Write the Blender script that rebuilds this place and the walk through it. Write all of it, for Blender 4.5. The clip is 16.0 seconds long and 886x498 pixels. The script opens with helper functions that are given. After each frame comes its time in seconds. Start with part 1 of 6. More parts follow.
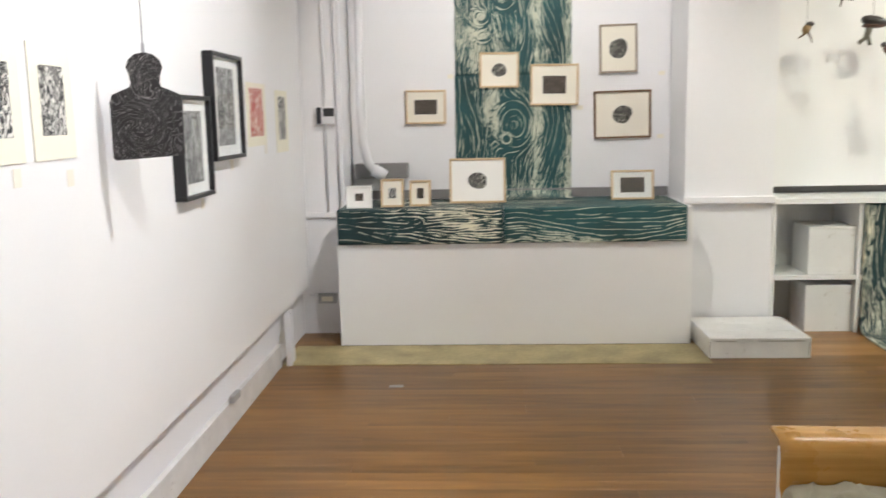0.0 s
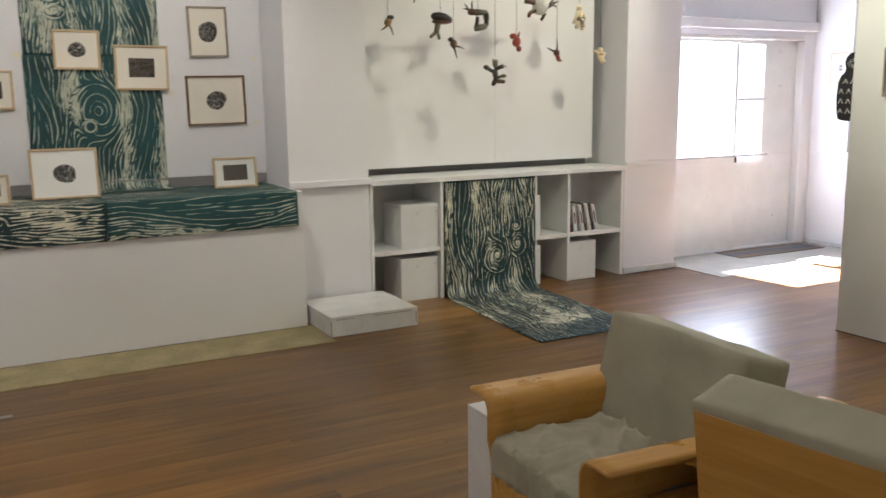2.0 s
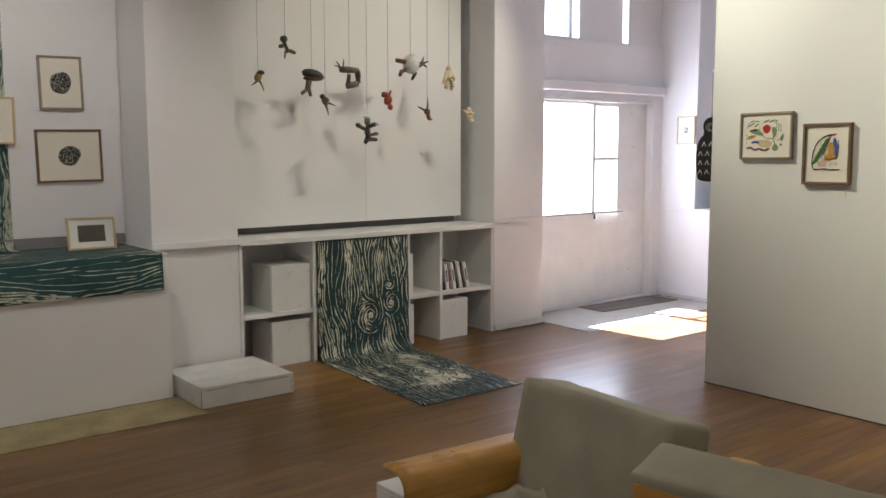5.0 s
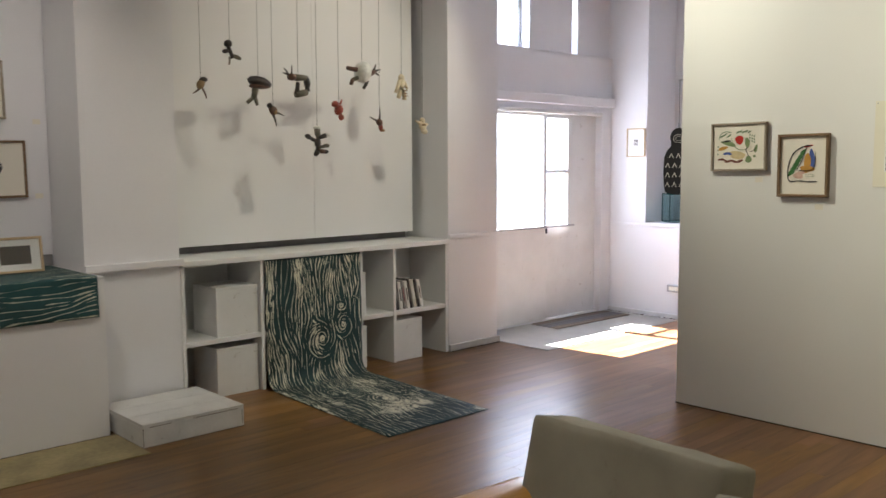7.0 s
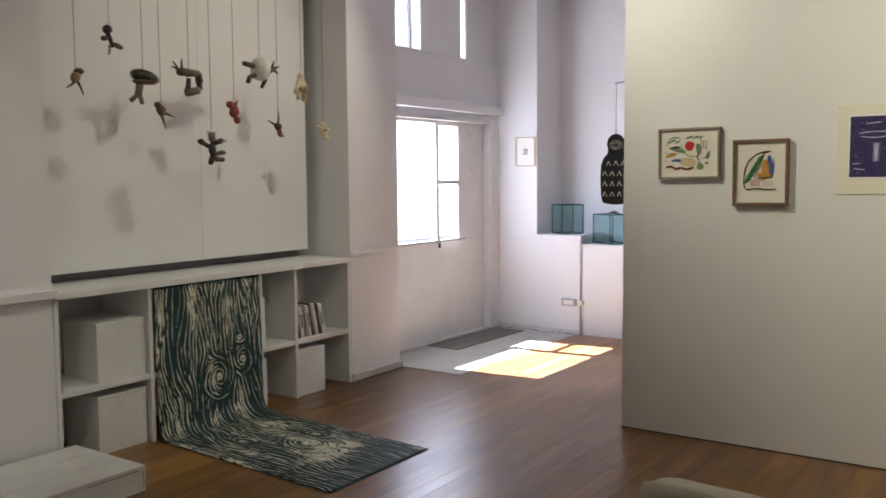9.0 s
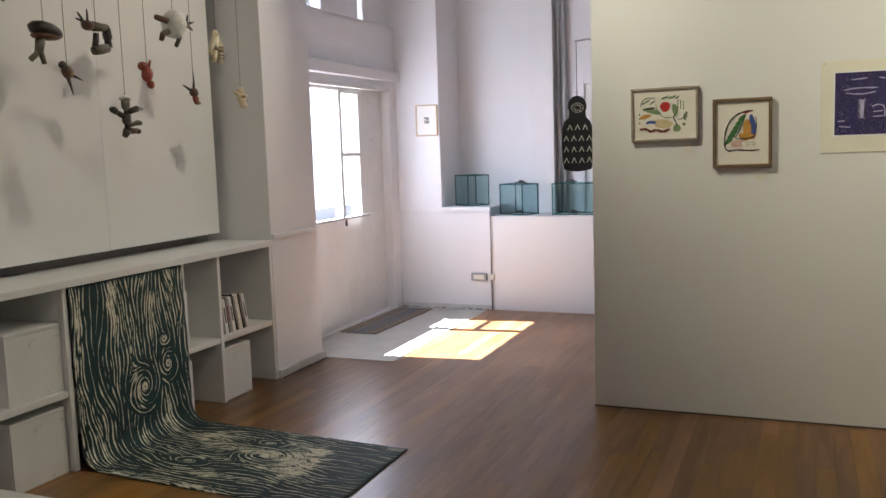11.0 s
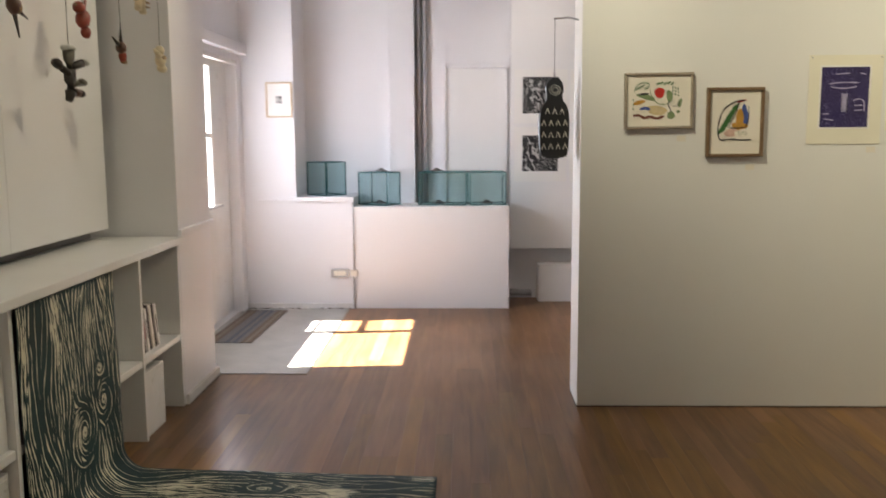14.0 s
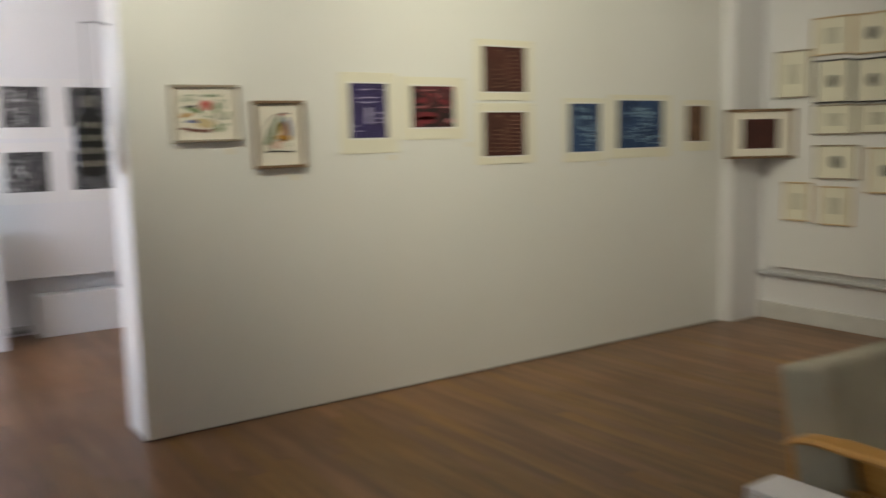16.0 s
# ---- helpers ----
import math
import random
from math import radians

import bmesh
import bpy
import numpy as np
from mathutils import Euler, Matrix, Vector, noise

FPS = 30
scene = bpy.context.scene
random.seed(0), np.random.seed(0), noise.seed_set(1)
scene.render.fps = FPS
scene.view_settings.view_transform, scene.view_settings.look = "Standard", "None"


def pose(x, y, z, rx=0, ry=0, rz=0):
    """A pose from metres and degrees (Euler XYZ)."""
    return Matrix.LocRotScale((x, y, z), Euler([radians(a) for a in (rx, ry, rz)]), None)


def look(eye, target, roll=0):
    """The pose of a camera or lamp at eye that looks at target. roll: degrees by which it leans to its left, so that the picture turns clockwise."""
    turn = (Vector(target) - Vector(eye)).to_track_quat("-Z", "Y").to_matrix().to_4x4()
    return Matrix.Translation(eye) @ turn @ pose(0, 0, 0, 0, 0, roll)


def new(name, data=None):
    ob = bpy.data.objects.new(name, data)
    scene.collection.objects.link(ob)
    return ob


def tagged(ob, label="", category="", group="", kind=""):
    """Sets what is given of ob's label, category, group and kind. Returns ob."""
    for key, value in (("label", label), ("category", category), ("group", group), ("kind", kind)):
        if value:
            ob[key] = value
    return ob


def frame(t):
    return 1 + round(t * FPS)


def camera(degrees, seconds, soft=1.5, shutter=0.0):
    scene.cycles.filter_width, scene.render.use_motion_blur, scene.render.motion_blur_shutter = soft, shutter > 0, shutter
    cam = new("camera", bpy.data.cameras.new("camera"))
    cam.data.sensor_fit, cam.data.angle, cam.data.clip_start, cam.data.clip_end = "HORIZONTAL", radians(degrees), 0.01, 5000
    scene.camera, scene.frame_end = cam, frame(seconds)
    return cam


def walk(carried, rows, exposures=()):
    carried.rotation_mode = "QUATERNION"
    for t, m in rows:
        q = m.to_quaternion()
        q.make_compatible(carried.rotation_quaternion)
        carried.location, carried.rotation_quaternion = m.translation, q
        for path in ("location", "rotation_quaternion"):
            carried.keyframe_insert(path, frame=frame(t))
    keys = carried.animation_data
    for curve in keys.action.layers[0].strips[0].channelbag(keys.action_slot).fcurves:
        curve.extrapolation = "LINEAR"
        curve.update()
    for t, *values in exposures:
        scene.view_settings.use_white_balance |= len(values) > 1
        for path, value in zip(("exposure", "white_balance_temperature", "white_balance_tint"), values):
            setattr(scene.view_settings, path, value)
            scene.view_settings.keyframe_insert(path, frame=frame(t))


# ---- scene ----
cam = camera(54.1, 16.0, soft=1.5, shutter=0.5)
PATH = [
    (0, (0.002, 0.253, 1.518), (-0.094, 2.228, 1.215), -1.1),
    (0.5, (-0.139, 0.296, 1.503), (-0.01, 2.275, 1.245), -1.0),
    (1, (-0.277, 0.345, 1.508), (0.13, 2.285, 1.246), -0.5),
    (1.5, (-0.436, 0.391, 1.5), (0.263, 2.231, 1.149), -1.4),
    (2, (-0.506, 0.458, 1.5), (0.421, 2.197, 1.158), -0.7),
    (2.5, (-0.519, 0.578, 1.494), (0.458, 2.292, 1.162), -2.0),
    (3, (-0.541, 0.635, 1.511), (0.445, 2.343, 1.18), -0.6),
    (3.5, (-0.589, 0.653, 1.524), (0.571, 2.257, 1.241), -1.2),
    (4, (-0.6, 0.671, 1.531), (0.574, 2.268, 1.257), -0.4),
    (4.5, (-0.605, 0.677, 1.531), (0.613, 2.243, 1.281), -0.1),
    (5, (-0.609, 0.688, 1.526), (0.624, 2.247, 1.304), -0.1),
    (5.2, (-0.61, 0.696, 1.522), (0.649, 2.236, 1.308), -0.0),
    (7.3, (-0.556, 1.217, 1.517), (0.863, 2.614, 1.337), -0.4),
    (7.5, (-0.55, 1.305, 1.507), (0.943, 2.626, 1.355), -0.0),
    (8, (-0.575, 1.544, 1.512), (0.996, 2.771, 1.351), -0.2),
    (8.5, (-0.516, 1.781, 1.514), (1.07, 2.987, 1.334), -1.6),
    (9, (-0.547, 2.017, 1.499), (1.094, 3.148, 1.335), -0.5),
    (9.5, (-0.592, 2.261, 1.508), (1.14, 3.243, 1.312), -1.0),
    (9.7, (-0.56, 2.318, 1.501), (1.173, 3.299, 1.32), -0.6),
    (11.8, (-0.474, 3.413, 1.479), (1.412, 4.035, 1.238), -1.4),
    (12, (-0.457, 3.505, 1.486), (1.432, 4.126, 1.264), -0.5),
    (12.5, (-0.43, 3.8, 1.478), (1.476, 4.366, 1.258), -1.2),
    (13, (-0.415, 4.099, 1.472), (1.523, 4.533, 1.235), 0.2),
    (13.5, (-0.342, 4.351, 1.48), (1.635, 4.586, 1.288), -0.9),
    (14, (-0.284, 4.632, 1.462), (1.698, 4.684, 1.198), -0.3),
    (14.5, (-0.238, 4.882, 1.475), (1.731, 4.703, 1.168), -1.0),
    (15, (-0.093, 5.001, 1.484), (1.852, 4.63, 1.202), -3.5),
    (15.5, (-0.012, 5.089, 1.499), (1.865, 4.451, 1.241), -1.5),
    (15.8, (0.012, 5.145, 1.466), (1.791, 4.267, 1.219), -1.0),
    (16, (-0.035, 5.175, 1.47), (1.601, 4.045, 1.217), -1.35),
]
EXPOSURES = [(0.0, 5.52, 5940, 11), (1.0, 5.4, 5990, 11), (1.5, 4.82, 5990, 11), (2.0, 4.78, 6190, 11), (3.5, 4.58, 6190, 11), (5.0, 4.33, 6250, 13),
             (7.5, 4.17, 6300, 13), (9.0, 3.93, 6350, 14), (12.5, 3.94, 6550, 14), (14.5, 4.08, 7000, 12.5), (16.0, 4.08, 6400, 11)]
walk(cam, [(t, look(eye, target, roll)) for t, eye, target, roll in PATH], EXPOSURES)

# ---- light ----
SUN_WAY = Vector((0.08, -0.79, -1.0))
world = bpy.data.worlds.new("sky")
scene.world = world
world.use_nodes = True
wt = world.node_tree
sky = wt.nodes.new("ShaderNodeTexSky")
sky.sky_type, sky.sun_disc = "NISHITA", False
sky.sun_elevation = radians(51.6)
sky.sun_rotation = radians(-5.8)
sky.dust_density, sky.air_density = 0.0, 0.3
wt.links.new(sky.outputs[0], wt.nodes["Background"].inputs[0])
wt.nodes["Background"].inputs[1].default_value = 0.05
sun = new("sun", bpy.data.lights.new("sun", "SUN"))
sun.data.energy, sun.data.angle, sun.data.color = 5.0, radians(0.6), (1.0, 0.97, 0.94)
sun.matrix_world = look((5.5, 12, 9), Vector((5.5, 12, 9)) + SUN_WAY)


def spot(eye, target, watts, degrees, colour=(1.0, 0.93, 0.82), radius=0.05, blend=0.7):
    ob = new("spotlight", bpy.data.lights.new("spotlight", "SPOT"))
    ob.data.energy, ob.data.spot_size, ob.data.spot_blend = watts, radians(degrees), blend
    ob.data.shadow_soft_size, ob.data.color = radius, colour
    ob.matrix_world = look(eye, target)
    return ob


def area(eye, target, watts, sx, sy, colour):
    ob = new("area_light", bpy.data.lights.new("area_light", "AREA"))
    ob.data.energy, ob.data.shape, ob.data.size, ob.data.size_y, ob.data.color = watts, "RECTANGLE", sx, sy, colour
    ob.matrix_world = look(eye, target)
    return ob


WARM, COOL = (1.0, 0.92, 0.80), (0.76, 0.82, 1.0)
spot((4.4, 4.5, 3.22), (3.05, 6.5, 1.7), 3.72, 78, (1.0, 0.94, 0.70), 0.06)
spot((2.1, 3.7, 3.22), (3.4, 6.4, 0.85), 4.2, 74, (0.98, 0.97, 0.72), 0.3, 0.9)
spot((2.7, 4.7, 3.22), (4.25, 2.8, 2.0), 9.4, 82, (1.0, 0.96, 0.74), 0.05, 0.9)
spot((2.0, 2.5, 3.22), (4.25, 1.2, 1.7), 7.8, 94, (1.0, 0.96, 0.70), 0.05, 0.9)
spot((5.9, 4.3, 3.22), (7.25, 3.6, 1.4), 2.04, 80, (1.0, 0.96, 0.88), 0.05)
spot((0.3, 4.6, 3.22), (0.2, 6.6, 1.4), 3.78, 90, WARM, 0.05)
spot((0.6, 3.4, 3.22), (-1.2, 3.6, 1.5), 4.8, 100, (1.0, 0.95, 0.88), 0.06)
spot((0.6, 1.6, 3.22), (-1.2, 1.8, 1.5), 4.08, 100, (1.0, 0.95, 0.88), 0.06)
spot((3.4, 1.2, 3.22), (3.5, -0.75, 1.5), 0.54, 90, WARM, 0.06)
area((5.6, 6.46, 1.47), (5.7, 3.0, 1.5), 2.1, 1.35, 1.0, COOL)
spot((1.9, 3.3, 3.22), (1.4, 2.9, 0.3), 2.7, 75, WARM, 0.08)

# ---- small builders ----


def nodes_of(mat):
    t = mat.node_tree
    return t, t.nodes, t.links, t.nodes["Principled BSDF"]


def base(name, colour, rough=0.6, metal=0.0):
    m = bpy.data.materials.new(name)
    m.use_nodes = True
    t, n, l, b = nodes_of(m)
    b.inputs["Base Color"].default_value = (*colour, 1)
    b.inputs["Roughness"].default_value = rough
    b.inputs["Metallic"].default_value = metal
    return m


def node(t, kind, **values):
    n = t.nodes.new(kind)
    for k, v in values.items():
        n.inputs[k.replace("_", " ")].default_value = v
    return n


def mottled(name, colour, rough=0.6, amount=0.08, scale=2.0, fine=60.0, bump=0.05, stain=None, metal=0.0):
    """A paint or cloth: broad and fine variation, a fine relief, and stains of another colour."""
    m = base(name, colour, rough, metal)
    t, n, l, b = nodes_of(m)
    co = n.new("ShaderNodeTexCoord")
    broad = node(t, "ShaderNodeTexNoise", Scale=scale, Detail=4.0)
    grain = node(t, "ShaderNodeTexNoise", Scale=fine, Detail=3.0)
    l.new(co.outputs["Object"], broad.inputs["Vector"])
    l.new(co.outputs["Object"], grain.inputs["Vector"])
    add = n.new("ShaderNodeMath")
    add.operation = "MULTIPLY_ADD"
    add.inputs[1].default_value = 0.35
    l.new(grain.outputs[0], add.inputs[0])
    l.new(broad.outputs[0], add.inputs[2])
    ramp = n.new("ShaderNodeValToRGB")
    lo = [max(0.0, c * (1 - amount)) for c in colour]
    hi = [min(1.0, c * (1 + amount)) for c in colour]
    ramp.color_ramp.elements[0].position, ramp.color_ramp.elements[1].position = 0.42, 0.95
    ramp.color_ramp.elements[0].color, ramp.color_ramp.elements[1].color = (*lo, 1), (*hi, 1)
    l.new(add.outputs[0], ramp.inputs[0])
    last = ramp.outputs[0]
    if stain:
        spots = node(t, "ShaderNodeTexNoise", Scale=scale * 3.1, Detail=6.0, Roughness=0.7)
        l.new(co.outputs["Object"], spots.inputs["Vector"])
        r2 = n.new("ShaderNodeValToRGB")
        r2.color_ramp.elements[0].position, r2.color_ramp.elements[1].position = 0.62, 0.74
        l.new(spots.outputs[0], r2.inputs[0])
        mix = n.new("ShaderNodeMix")
        mix.data_type = "RGBA"
        l.new(r2.outputs[0], mix.inputs["Factor"])
        l.new(last, mix.inputs["A"])
        mix.inputs["B"].default_value = (*stain, 1)
        last = mix.outputs["Result"]
    l.new(last, b.inputs["Base Color"])
    bp = node(t, "ShaderNodeBump", Strength=bump, Distance=0.01)
    l.new(grain.outputs[0], bp.inputs["Height"])
    l.new(bp.outputs[0], b.inputs["Normal"])
    return m


def woody(name, dark, light, rough=0.35, axis=0, island=False, obj_random=False, scale=1.0, bump=0.03, even=False):
    """Wood: long grain along one axis, broad tone changes, and tone by board."""
    m = base(name, light, rough)
    t, n, l, b = nodes_of(m)
    co = n.new("ShaderNodeTexCoord")
    mp = n.new("ShaderNodeMapping")
    sc = [(12.0 if even else 22.0) * scale] * 3
    sc[axis] = 1.2 * scale
    mp.inputs["Scale"].default_value = sc
    l.new(co.outputs["Object"], mp.inputs["Vector"])
    shift = n.new("ShaderNodeVectorMath")
    shift.operation = "ADD"
    l.new(mp.outputs[0], shift.inputs[0])
    grain = node(t, "ShaderNodeTexNoise", Scale=1.6, Detail=4.0 if even else 6.0, Roughness=0.5 if even else 0.65, Distortion=0.6)
    l.new(shift.outputs[0], grain.inputs["Vector"])
    fac = grain.outputs[0]
    if island or obj_random:
        info = n.new("ShaderNodeObjectInfo") if obj_random else n.new("ShaderNodeNewGeometry")
        rnd = info.outputs["Random"] if obj_random else info.outputs["Random Per Island"]
        comb = node(t, "ShaderNodeCombineXYZ")
        mul = n.new("ShaderNodeMath")
        mul.operation = "MULTIPLY"
        mul.inputs[1].default_value = 37.0
        l.new(rnd, mul.inputs[0])
        for i in range(3):
            l.new(mul.outputs[0], comb.inputs[i])
        l.new(comb.outputs[0], shift.inputs[1])
        rare = n.new("ShaderNodeMath")
        rare.operation = "POWER"
        rare.inputs[1].default_value = 2.2
        l.new(rnd, rare.inputs[0])
        tone = n.new("ShaderNodeMath")
        tone.operation = "MULTIPLY_ADD"
        tone.inputs[1].default_value = 0.36
        l.new(rare.outputs[0], tone.inputs[0])
        sub = n.new("ShaderNodeMath")
        sub.operation = "SUBTRACT"
        sub.inputs[1].default_value = 0.10
        l.new(fac, sub.inputs[0])
        l.new(sub.outputs[0], tone.inputs[2])
        fac = tone.outputs[0]
    ramp = n.new("ShaderNodeValToRGB")
    e = ramp.color_ramp.elements
    e[0].position, e[1].position = (0.02, 0.98) if even else (0.22, 0.80)
    e[0].color, e[1].color = (*dark, 1), (*light, 1)
    l.new(fac, ramp.inputs[0])
    l.new(ramp.outputs[0], b.inputs["Base Color"])
    wear = node(t, "ShaderNodeTexNoise", Scale=1.2 if even else 3.0, Detail=2.0 if even else 5.0)
    l.new(co.outputs["Object"], wear.inputs["Vector"])
    rr = node(t, "ShaderNodeMapRange", To_Min=rough - (0.03 if even else 0.08), To_Max=rough + (0.05 if even else 0.12))
    rr.inputs["From Min"].default_value, rr.inputs["From Max"].default_value = 0.3, 0.7
    l.new(wear.outputs[0], rr.inputs["Value"])
    l.new(rr.outputs[0], b.inputs["Roughness"])
    b.inputs["Specular IOR Level"].default_value = 0.42 if even else 0.32
    if even:
        # long pale scuffs along the boards, and a varnish that dulls where it is worn
        far = n.new("ShaderNodeMapping")
        far.inputs["Scale"].default_value = (0.9, 9.0, 1.0)
        geo = n.new("ShaderNodeNewGeometry")
        l.new(geo.outputs["Position"], far.inputs["Vector"])
        scuff = node(t, "ShaderNodeTexNoise", Scale=1.7, Detail=3.0, Roughness=0.5)
        l.new(far.outputs[0], scuff.inputs["Vector"])
        worn = node(t, "ShaderNodeMapRange", To_Min=0.0, To_Max=0.30)
        worn.inputs["From Min"].default_value, worn.inputs["From Max"].default_value = 0.50, 0.86
        l.new(scuff.outputs[0], worn.inputs["Value"])
        broad = node(t, "ShaderNodeTexNoise", Scale=0.55, Detail=3.0)
        l.new(geo.outputs["Position"], broad.inputs["Vector"])
        stain = node(t, "ShaderNodeMapRange", To_Min=0.62, To_Max=1.12)
        stain.inputs["From Min"].default_value, stain.inputs["From Max"].default_value = 0.32, 0.62
        l.new(broad.outputs[0], stain.inputs["Value"])
        tint = n.new("ShaderNodeVectorMath")
        tint.operation = "SCALE"
        l.new(ramp.outputs[0], tint.inputs[0])
        l.new(stain.outputs[0], tint.inputs["Scale"])
        mix = n.new("ShaderNodeMix")
        mix.data_type = "RGBA"
        l.new(worn.outputs[0], mix.inputs["Factor"])
        l.new(tint.outputs[0], mix.inputs["A"])
        mix.inputs["B"].default_value = (0.46, 0.27, 0.10, 1)
        l.new(mix.outputs["Result"], b.inputs["Base Color"])
        return m
    bp = node(t, "ShaderNodeBump", Strength=bump, Distance=0.004)
    l.new(grain.outputs[0], bp.inputs["Height"])
    l.new(bp.outputs[0], b.inputs["Normal"])
    return m


def carved(name, ink, cut, lines=9.0, stretch=0.22, swirls=(), width=0.5, warp=1.0, angle=0.0, second=None, rough=0.75, fine=True):
    """A woodcut print on paper: winding cut lines of uneven width in an inked ground, in metres of the sheet (UV)."""
    m = base(name, ink, rough)
    t, n, l, b = nodes_of(m)
    uv = n.new("ShaderNodeUVMap")
    vec = uv.outputs[0]

    def math_of(op, a, c=0.0, e=0.0):
        k = n.new("ShaderNodeMath")
        k.operation = op
        for i, s in enumerate((a, c, e)):
            if isinstance(s, (int, float)):
                k.inputs[i].default_value = s
            else:
                l.new(s, k.inputs[i])
        return k.outputs[0]

    def ramped(sock, lo, hi, to_lo=0.0, to_hi=1.0):
        r = node(t, "ShaderNodeMapRange", To_Min=to_lo, To_Max=to_hi)
        r.inputs["From Min"].default_value, r.inputs["From Max"].default_value = lo, hi
        l.new(sock, r.inputs["Value"])
        return r.outputs[0]

    for cx, cy, reach, turn in swirls:
        d = n.new("ShaderNodeVectorMath")
        d.operation = "DISTANCE"
        l.new(vec, d.inputs[0])
        d.inputs[1].default_value = (cx, cy, 0)
        mr = node(t, "ShaderNodeMapRange", To_Min=turn, To_Max=0.0)
        mr.inputs["From Min"].default_value, mr.inputs["From Max"].default_value = 0.0, reach
        mr.interpolation_type = "SMOOTHSTEP"
        l.new(d.outputs["Value"], mr.inputs["Value"])
        rot = n.new("ShaderNodeVectorRotate")
        rot.rotation_type = "Z_AXIS"
        rot.inputs["Center"].default_value = (cx, cy, 0)
        l.new(vec, rot.inputs["Vector"])
        l.new(mr.outputs[0], rot.inputs["Angle"])
        vec = rot.outputs[0]
    mp = n.new("ShaderNodeMapping")
    mp.inputs["Rotation"].default_value = (0, 0, angle)
    l.new(vec, mp.inputs["Vector"])
    st = n.new("ShaderNodeMapping")
    st.inputs["Scale"].default_value = (1.0, stretch, 1.0)
    l.new(mp.outputs[0], st.inputs["Vector"])
    sep = n.new("ShaderNodeSeparateXYZ")
    l.new(mp.outputs[0], sep.inputs[0])
    flow = node(t, "ShaderNodeTexNoise", Scale=lines * 0.55, Detail=3.0, Roughness=0.55)
    l.new(st.outputs[0], flow.inputs["Vector"])
    wide = node(t, "ShaderNodeTexNoise", Scale=lines * 0.4, Detail=3.0, Roughness=0.6)
    off = n.new("ShaderNodeVectorMath")
    off.operation = "ADD"
    off.inputs[1].default_value = (3.3, 7.1, 0)
    l.new(st.outputs[0], off.inputs[0])
    l.new(off.outputs[0], wide.inputs["Vector"])
    field = math_of("MULTIPLY_ADD", flow.outputs[0], 7.0 * warp, math_of("MULTIPLY", sep.outputs[0], lines))
    thick = math_of("COSINE", math_of("MULTIPLY", field, 6.28319))
    thin = math_of("COSINE", math_of("MULTIPLY", field, 6.28319 * 2.63))
    limit = ramped(wide.outputs[0], 0.32, 0.68, 1.25, 1.0 - 2.0 * width)
    a1 = ramped(math_of("SUBTRACT", thick, limit), -0.10, 0.10)
    a2 = ramped(math_of("SUBTRACT", thin, ramped(wide.outputs[0], 0.3, 0.7, 0.80, 1.04)), -0.10, 0.10)
    lines_here = math_of("MAXIMUM", a1, a2) if fine else a1
    mix = n.new("ShaderNodeMix")
    mix.data_type = "RGBA"
    l.new(lines_here, mix.inputs["Factor"])
    mix.inputs["A"].default_value, mix.inputs["B"].default_value = (*ink, 1), (*cut, 1)
    patch = node(t, "ShaderNodeTexNoise", Scale=5.0, Detail=4.0)
    l.new(uv.outputs[0], patch.inputs["Vector"])
    if second:
        tone = n.new("ShaderNodeMix")
        tone.data_type = "RGBA"
        l.new(ramped(patch.outputs[0], 0.42, 0.62), tone.inputs["Factor"])
        tone.inputs["A"].default_value, tone.inputs["B"].default_value = (*ink, 1), (*second, 1)
        l.new(tone.outputs["Result"], mix.inputs["A"])
    l.new(mix.outputs["Result"], b.inputs["Base Color"])
    return m


PAINT = mottled("wall_paint", (0.78, 0.775, 0.79), 0.55, 0.035, 1.3, 90, 0.06)
PANEL_PAINT = mottled("panel_paint", (0.80, 0.795, 0.79), 0.5, 0.03, 0.9, 140, 0.03)
PARTITION_PAINT = mottled("partition_paint", (0.79, 0.79, 0.76), 0.5, 0.03, 0.8, 150, 0.03)
WORN_PAINT = mottled("worn_white_paint", (0.74, 0.74, 0.73), 0.5, 0.06, 5.0, 120, 0.12, stain=(0.46, 0.43, 0.39))
SHELF_PAINT = mottled("shelf_paint", (0.76, 0.76, 0.75), 0.45, 0.04, 3.0, 110, 0.06)
STEP_PAINT = mottled("scuffed_step_paint", (0.70, 0.70, 0.68), 0.55, 0.10, 6.0, 70, 0.25, stain=(0.27, 0.24, 0.21))
CEILING_PAINT = mottled("ceiling_paint", (0.80, 0.80, 0.80), 0.7, 0.03, 1.0, 80, 0.05)
GREY_GAP = mottled("grey_backing", (0.25, 0.24, 0.24), 0.8, 0.15, 6, 90, 0.1)
DIRTY = mottled("scuffed_skirting", (0.66, 0.65, 0.63), 0.55, 0.1, 7, 90, 0.1, stain=(0.38, 0.36, 0.33))
FLOOR_WOOD = woody("varnished_floorboard", (0.090, 0.040, 0.009), (0.35, 0.172, 0.038), 0.315, 0, obj_random=True, bump=0.003, even=True)
FLOOR_WOOD_2 = woody("varnished_floorboards", (0.085, 0.036, 0.011), (0.33, 0.162, 0.072), 0.315, 0, island=True, bump=0.003, even=True)
UNDERFLOOR = base("dark_joint", (0.03, 0.016, 0.008), 0.8)
LINO = mottled("yellow_lino", (0.34, 0.28, 0.13), 0.4, 0.35, 5, 40, 0.05, stain=(0.20, 0.17, 0.07))
PALE_LINO = mottled("pale_lino", (0.35, 0.342, 0.312), 0.45, 0.12, 5, 70, 0.04, stain=(0.28, 0.265, 0.23))
OAK = woody("pale_oak", (0.50, 0.36, 0.20), (0.68, 0.53, 0.34), 0.45, 0, scale=2.0)
